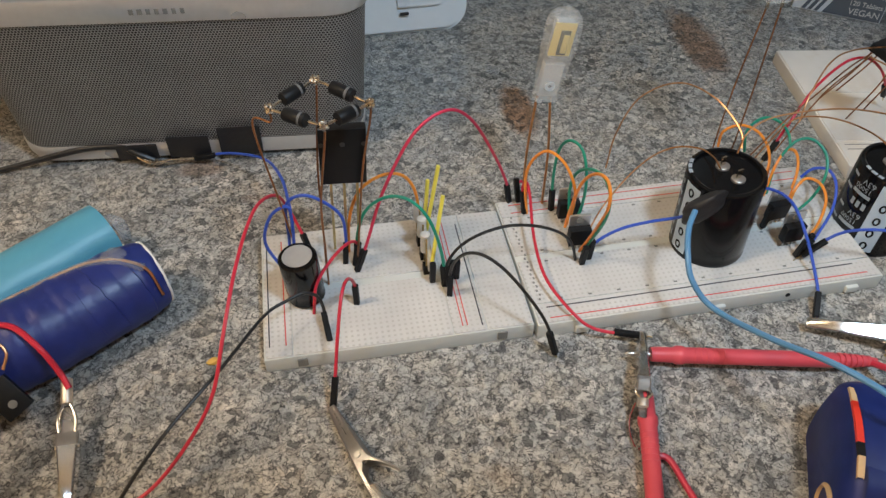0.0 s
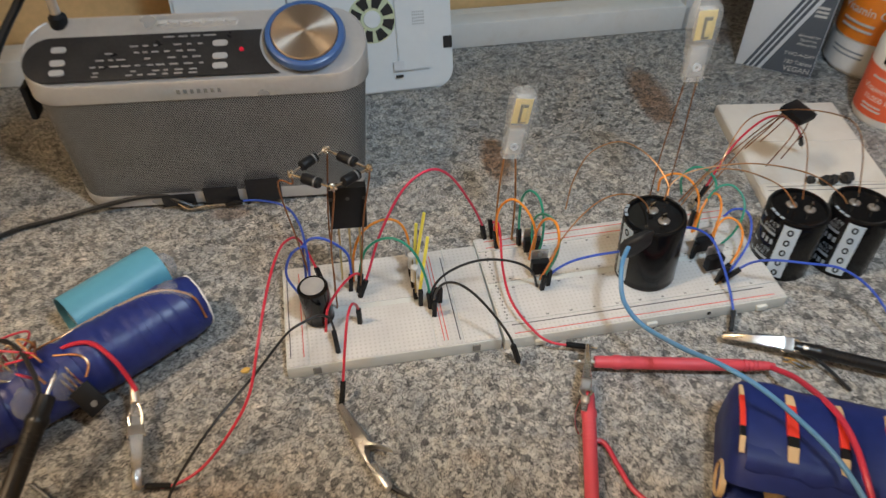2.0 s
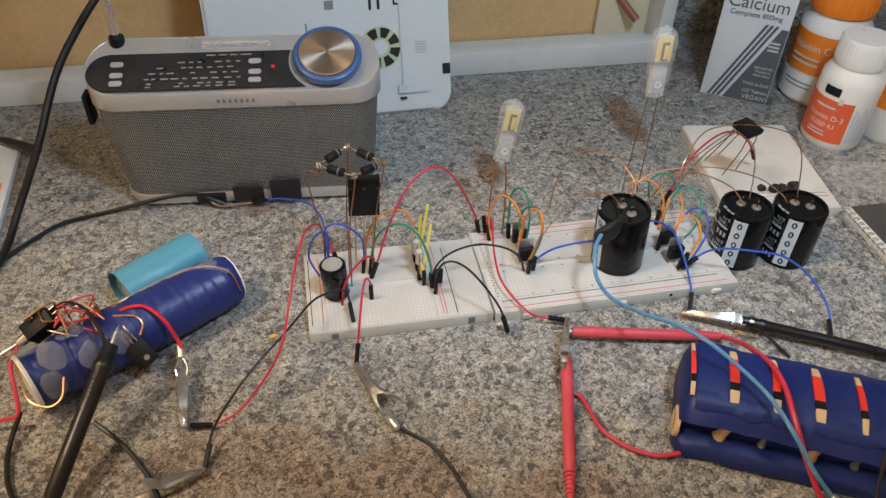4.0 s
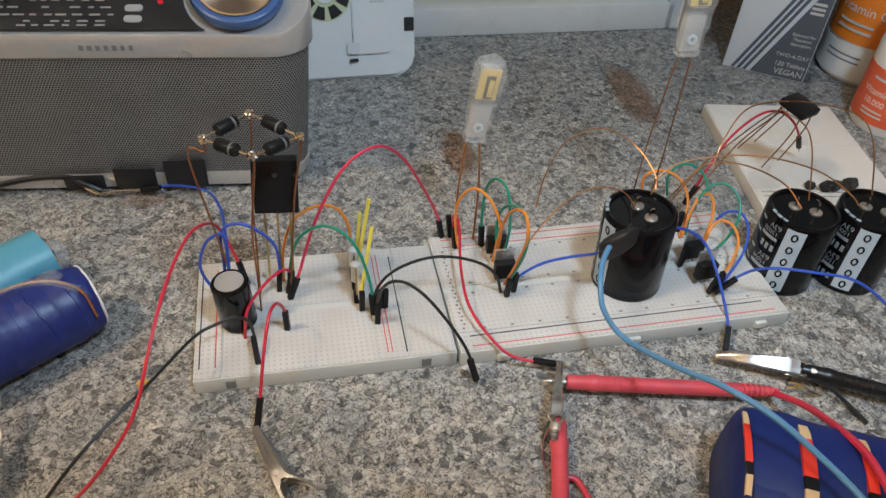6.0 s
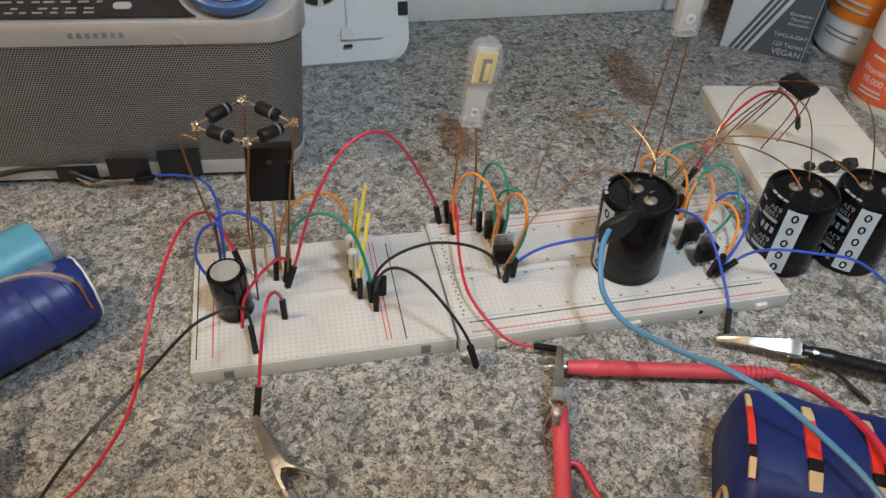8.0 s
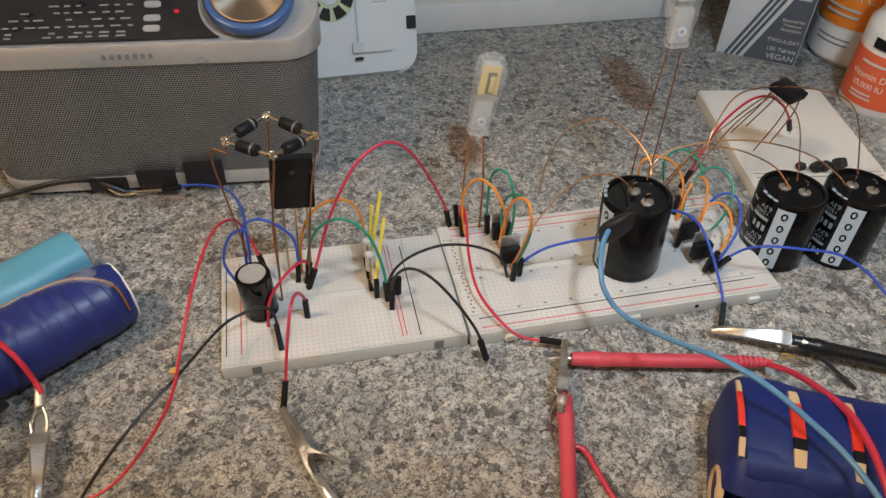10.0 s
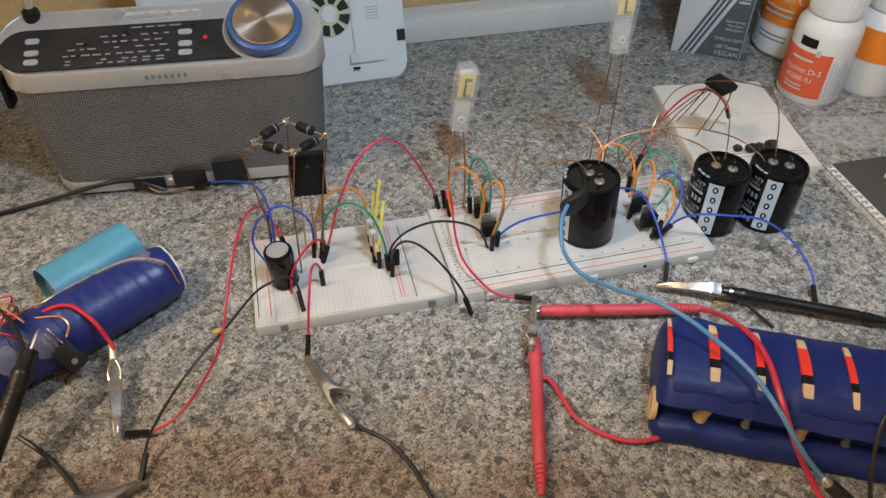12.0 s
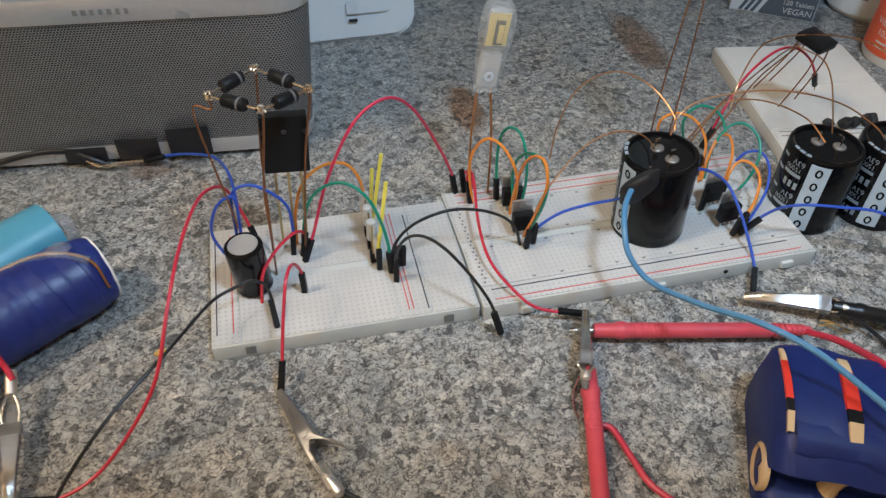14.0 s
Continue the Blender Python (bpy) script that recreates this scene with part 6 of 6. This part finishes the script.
# ---- blue roll with the pale blue cell on it ----
def blue_roll():
    a, b = Vector((-0.1280, 0.2525, 0.0175)), Vector((-0.2150, 0.1600, 0.0175))
    n = (b - a).length
    m = aim(a, b)
    t = thing("blue_cell_roll", "long roll of cells wrapped in shiny dark blue film", "battery", m)
    R = 0.0175
    bm = bmesh.new()
    rings = []
    for i in range(111):
        z = n * i / 110
        rr = R * (0.93 + 0.09 * math.sin(math.pi * min(1, max(0, z / n * 1.15))) ** 0.7 + 0.030 * noise.noise(Vector((z * 300, 0, 0))) + 0.02 * noise.noise(Vector((z * 60, 3, 0))))
        rr *= 1 - 0.07 * math.exp(-((z - 0.070) / 0.006) ** 2)
        if i < 8:
            rr *= 0.90 + 0.10 * math.sin(math.pi / 2 * i / 8)
        if i == 110:
            rr *= 0.95
        rings.append([bm.verts.new((rr * math.cos(math.tau * q / 32), rr * math.sin(math.tau * q / 32) * (1 + 0.03 * noise.noise(Vector((z * 140, q * 0.7, 1)))), z + 0.0016 * noise.noise(Vector((q * 0.4, z * 20, 5))))) for q in range(32)])
    for p, q in zip(rings, rings[1:]):
        for i in range(32):
            bm.faces.new((p[i], p[(i + 1) % 32], q[(i + 1) % 32], q[i]))
    bm.faces.new(rings[0])
    bm.faces.new(rings[-1][::-1])
    part("wrap", bm, M_BLUE_WRAP, t)
    part("end_disc", lathe([(R * 0.80, 0.001), (R * 0.86, -0.0002), (R * 0.85, -0.0008), (0, -0.0008)], 32), M_CERAMIC, t, "white end disc")
    part("end_disc", lathe([(R * 0.97, n - 0.001), (R * 1.0, n + 0.0004), (R * 0.98, n + 0.0012), (0, n + 0.0012)], 32), M_CERAMIC, t, "white end disc")
    up = (m.to_3x3().inverted() @ Vector((0, 0, 1))).normalized()
    ax = Vector((0, 0, 1))
    lat = ax.cross(up)
    on = lambda ang, z, k=1.02: R * k * (math.cos(radians(ang)) * up + math.sin(radians(ang)) * lat) + Vector((0, 0, z))
    part("copper_winding", tube([on(-80, 0.004), on(-30, 0.006), on(15, 0.02), on(42, 0.045), on(52, 0.065), on(30, 0.082), on(-10, 0.086), on(-40, 0.084)], 0.0006, 8), M_COPPER, t, "copper wire glued along the roll")
    part("copper_winding", tube([on(-5, 0.075), on(-25, 0.066), on(-45, 0.064), on(-62, 0.068)], 0.0006, 8), M_COPPER, t, "copper wire glued along the roll")
    part("glue_bead", tube([on(-34, 0.0055, 0.99), on(-8, 0.0125, 0.99), on(14, 0.020, 0.99), on(30, 0.032, 0.985), on(43, 0.046, 0.98), on(52, 0.064, 0.985)], 0.0019, 10), M_HOTGLUE, t, "cloudy bead of hot glue along the copper wire")
    # overlapping turns of film
    for k in range(11):
        z0 = 0.012 + 0.0096 * k + 0.002 * math.sin(k * 2.3)
        lap = bmesh.new()
        rows = []
        for q in range(33):
            an = -100 + 200 * q / 32
            zz = z0 + 0.0035 * math.sin(radians(an) + k) + 0.0007 * noise.noise(Vector((q * 0.5, k, 2)))
            rows.append([lap.verts.new(on(an, zz + dz, kk)) for dz, kk in ((-0.0004, 0.985), (0.0, 1.016 + 0.006 * math.sin(k * 1.7)), (0.0022, 1.013), (0.0065, 0.985))])
        for p, q in zip(rows, rows[1:]):
            for i in range(3):
                lap.faces.new((p[i], p[i + 1], q[i + 1], q[i]))
        part("wrap_turn", lap, M_BLUE_WRAP, t)
    for k, (ang, z, s) in enumerate(((10, 0.012, 0.006), (-60, 0.078, 0.007), (-55, 0.095, 0.008), (20, 0.098, 0.010), (-20, 0.112, 0.009), (30, 0.122, 0.010), (-70, 0.118, 0.008))):
        bm = bmesh.new()
        bmesh.ops.create_icosphere(bm, subdivisions=3, radius=1)
        c = on(ang, z, 0.97)
        for v in bm.verts:
            v.co *= 1 + 0.3 * noise.noise(v.co * 1.4 + Vector((k, 0, 0)))
        mm = Matrix.Translation(c) @ (c - Vector((0, 0, z))).to_track_quat("Z", "Y").to_matrix().to_4x4() @ Matrix.Diagonal((s, s * 0.8, 0.0022, 1))
        bmesh.ops.transform(bm, matrix=mm, verts=bm.verts)
        part("glue_blob", bm, M_HOTGLUE, t, "cloudy hot glue blob")
    return m, on


ROLL, on_roll = blue_roll()


def cyan_cell():
    a, b = Vector((-0.1580, 0.2755, 0.0155)), Vector((-0.1915, 0.2333, 0.0155))
    n = (b - a).length
    t = thing("pale_blue_cell", "pale blue wrapped cell lying against the dark blue roll", "battery", aim(a, b))
    R = 0.0153
    bm = bmesh.new()
    rings = []
    for i in range(21):
        z = n * i / 20
        rings.append([bm.verts.new((R * math.cos(math.tau * q / 28) * (1 + 0.05 * noise.noise(Vector((q * 0.6, z * 60, 1)))), R * math.sin(math.tau * q / 28), z)) for q in range(28)])
    for p, q in zip(rings, rings[1:]):
        for i in range(28):
            bm.faces.new((p[i], p[(i + 1) % 28], q[(i + 1) % 28], q[i]))
    part("wrap", bm, M_CYAN, t)
    part("inner_cell", lathe([(0, -0.002), (R * 0.72, -0.002), (R * 0.8, 0.001), (R * 0.8, n - 0.003), (0, n - 0.003)], 24), M_STEEL, t)
    bm = bmesh.new()
    bmesh.ops.create_icosphere(bm, subdivisions=3, radius=1)
    for v in bm.verts:
        v.co *= 1 + 0.2 * noise.noise(v.co * 1.5)
        v.co = Vector((v.co.x * 0.008, v.co.y * 0.008, v.co.z * 0.006 - 0.004))
    part("glue_blob", bm, M_HOTGLUE, t, "cloudy hot glue blob")


cyan_cell()


# ---- clutter round the far end of the blue roll ----
probe((-0.1665, 0.1820, 0.0450), (-0.1770, 0.0800, 0.0060), M_CABLE_BLACK, "black plastic probe resting over the blue roll", 0.0044, 0.012)


def toggle_switch():
    t = thing("toggle_switch", "small black toggle switch glued on the blue roll", "switch", pose(-0.2150, 0.1900, 0.0300, 20, -25, 40))
    part("body", box(0.017, 0.011, 0.011, 0, 0, 0, 0.0008), M_BLACK, t)
    part("collar", lathe([(0.0032, 0), (0.0032, 0.006), (0.0028, 0.0065), (0, 0.0065)], 18, m=pose(-0.0085, 0, 0.0055, 0, -90, 0)), M_STEEL, t)
    part("lever", lathe([(0.0011, 0), (0.0016, 0.014), (0.0012, 0.016), (0, 0.016)], 14, m=pose(-0.0145, 0, 0.0055, 0, -75, 0)), M_STEEL, t)
    for k in range(3):
        part("terminal", box(0.0040, 0.0006, 0.0030, 0.0100, -0.0035 + 0.0035 * k, 0.004), M_SOLDER, t)


toggle_switch()


def flat_transistor():
    up = Vector((-0.0132, 0.0061, 0.0130)).normalized()
    back = Vector((-0.728, 0.685, -0.25))
    back = (back - up * back.dot(up)).normalized()
    m = Matrix((back.cross(up), back, up)).transposed().to_4x4()
    m.translation = Vector((-0.1607, 0.1843, 0.0205)) - up * 0.0085
    t = thing("power_transistor", "black transistor lying against the blue roll on bright legs", "transistor", m)
    part("package", box(0.0105, 0.0045, 0.0150, 0, 0, 0, 0.0005), M_BLACK, t)
    part("dimple", lathe([(0.0016, 0), (0.0016, 0.0003), (0, 0.0003)], 14, m=pose(0, -0.0022, 0.0045, 90)), M_SLOT, t)
    for k in (-1, 0, 1):
        part("lead", tube([(0.0026 * k, 0, 0.0145), (0.0026 * k, 0, 0.022), (0.0030 * k, 0.003, 0.0290)], 0.0005, 6), M_SOLDER, t)


flat_transistor()
for k in range(14):
    random.seed(20 + k)
    p = Vector((-0.2130 + 0.0042 * (k % 7), 0.1860 + 0.003 * (k % 5), 0.0330))
    q = [p + Vector((random.uniform(-0.012, 0.012), random.uniform(-0.010, 0.010), random.uniform(0.0, 0.012))) for _ in range(3)]
    wire("wire_scrap", (M_LEAD_RED, M_COPPER, M_SOLDER)[k % 3], 0.0006, ("short red wire tail on the roll", "short copper wire tail on the roll", "short tinned wire tail on the roll")[k % 3], [p - Vector((0, 0, 0.006)), *q])


def flat_packet():
    t = thing("flat_packet", "pale flat packet with an orange print patch on the counter", "packet", pose(-0.3050, 0.2960, 0, 0, 0, 18))
    part("sleeve", box(0.090, 0.130, 0.006, -0.047, 0.060, 0, 0.0012), M_PAPER, t)
    part("print_patch", box(0.030, 0.020, 0.0003, -0.022, 0.050, 0.0059), M_LABEL_ORANGE, t, "orange printed patch")


flat_packet()


def plug_end():
    t = thing("cable_plug", "black moulded cable plug lying on the packet", "plug", aim((-0.3180, 0.3890, 0.0110), (-0.3600, 0.4030, 0.0110)))
    part("body", lathe([(0, 0), (0.0028, 0), (0.0034, 0.002), (0.0036, 0.030), (0.0022, 0.040), (0, 0.040)], 18), M_CABLE_BLACK, t)


plug_end()


# ---- notebook, clear sheet, crumb ----
def notebook():
    a, b = Vector((0.2935, 0.3760, 0)), Vector((0.3115, 0.3010, 0))
    d = (b - a).normalized()
    ang = math.degrees(math.atan2(d.y, d.x)) + 90
    t = thing("notebook", "spiral-bound notebook with a dark cover on the counter", "notebook", pose(a.x, a.y, 0, 0, 0, ang))
    part("paper_block", box(0.140, 0.200, 0.004, 0.076, -0.100, 0.0, 0.0004), M_PAPER, t, "white paper block")
    part("cover", box(0.142, 0.202, 0.0008, 0.077, -0.100, 0.0042, 0.0003), M_NOTE, t, "dark grey cover")
    sp = part("spine_strip", box(0.006, 0.200, 0.0006, 0.009, -0.100, 0.0050), M_PAPER, t, "pale punched edge")
    for k in range(34):
        y = -0.004 - 0.0058 * k
        part("ring", tube([(0.010 - 0.0055 + 0.0055 * math.cos(u), y - 0.0012 * u / 3, 0.0045 + 0.0042 * math.sin(u)) for u in [math.tau * q / 10 for q in range(11)]], 0.0006, 6, step=1), M_ALU, t)
    return t


notebook()


def connector():
    t = thing("connector", "small white plastic connector with pins on the notebook", "connector", pose(0.3450, 0.3640, 0.0052, 0, 0, 30))
    part("body", box(0.016, 0.010, 0.008, 0, 0, 0, 0.0015), M_CERAMIC, t)
    for k in (-1, 1):
        part("pin", box(0.006, 0.0008, 0.0008, -0.0105, 0.002 * k, 0.003), M_SOLDER, t)


connector()
solid("clear_sheet", outline(rounded(0.095, 0.042, 0.004, 4), 0.0006, 0, 0.0002), M_SHEET, "clear plastic sleeve lying flat on the counter", "sleeve", pose(0.3530, 0.4280, 0.0002, 0, 0, 2))
blob("crumb", pose(-0.0960, 0.2190, 0.0012, 0, 0, 30), (0.0024, 0.0016, 0.0012), M_CRUMB, "small yellow crumb on the counter", "crumb", 4, 0.4, 2.0)
croc_clip((-0.1085, 0.1225, 0.0040), (-0.1420, 0.1010, 0.0050), "nickel crocodile clip lying at the front of the counter", 0.0075)
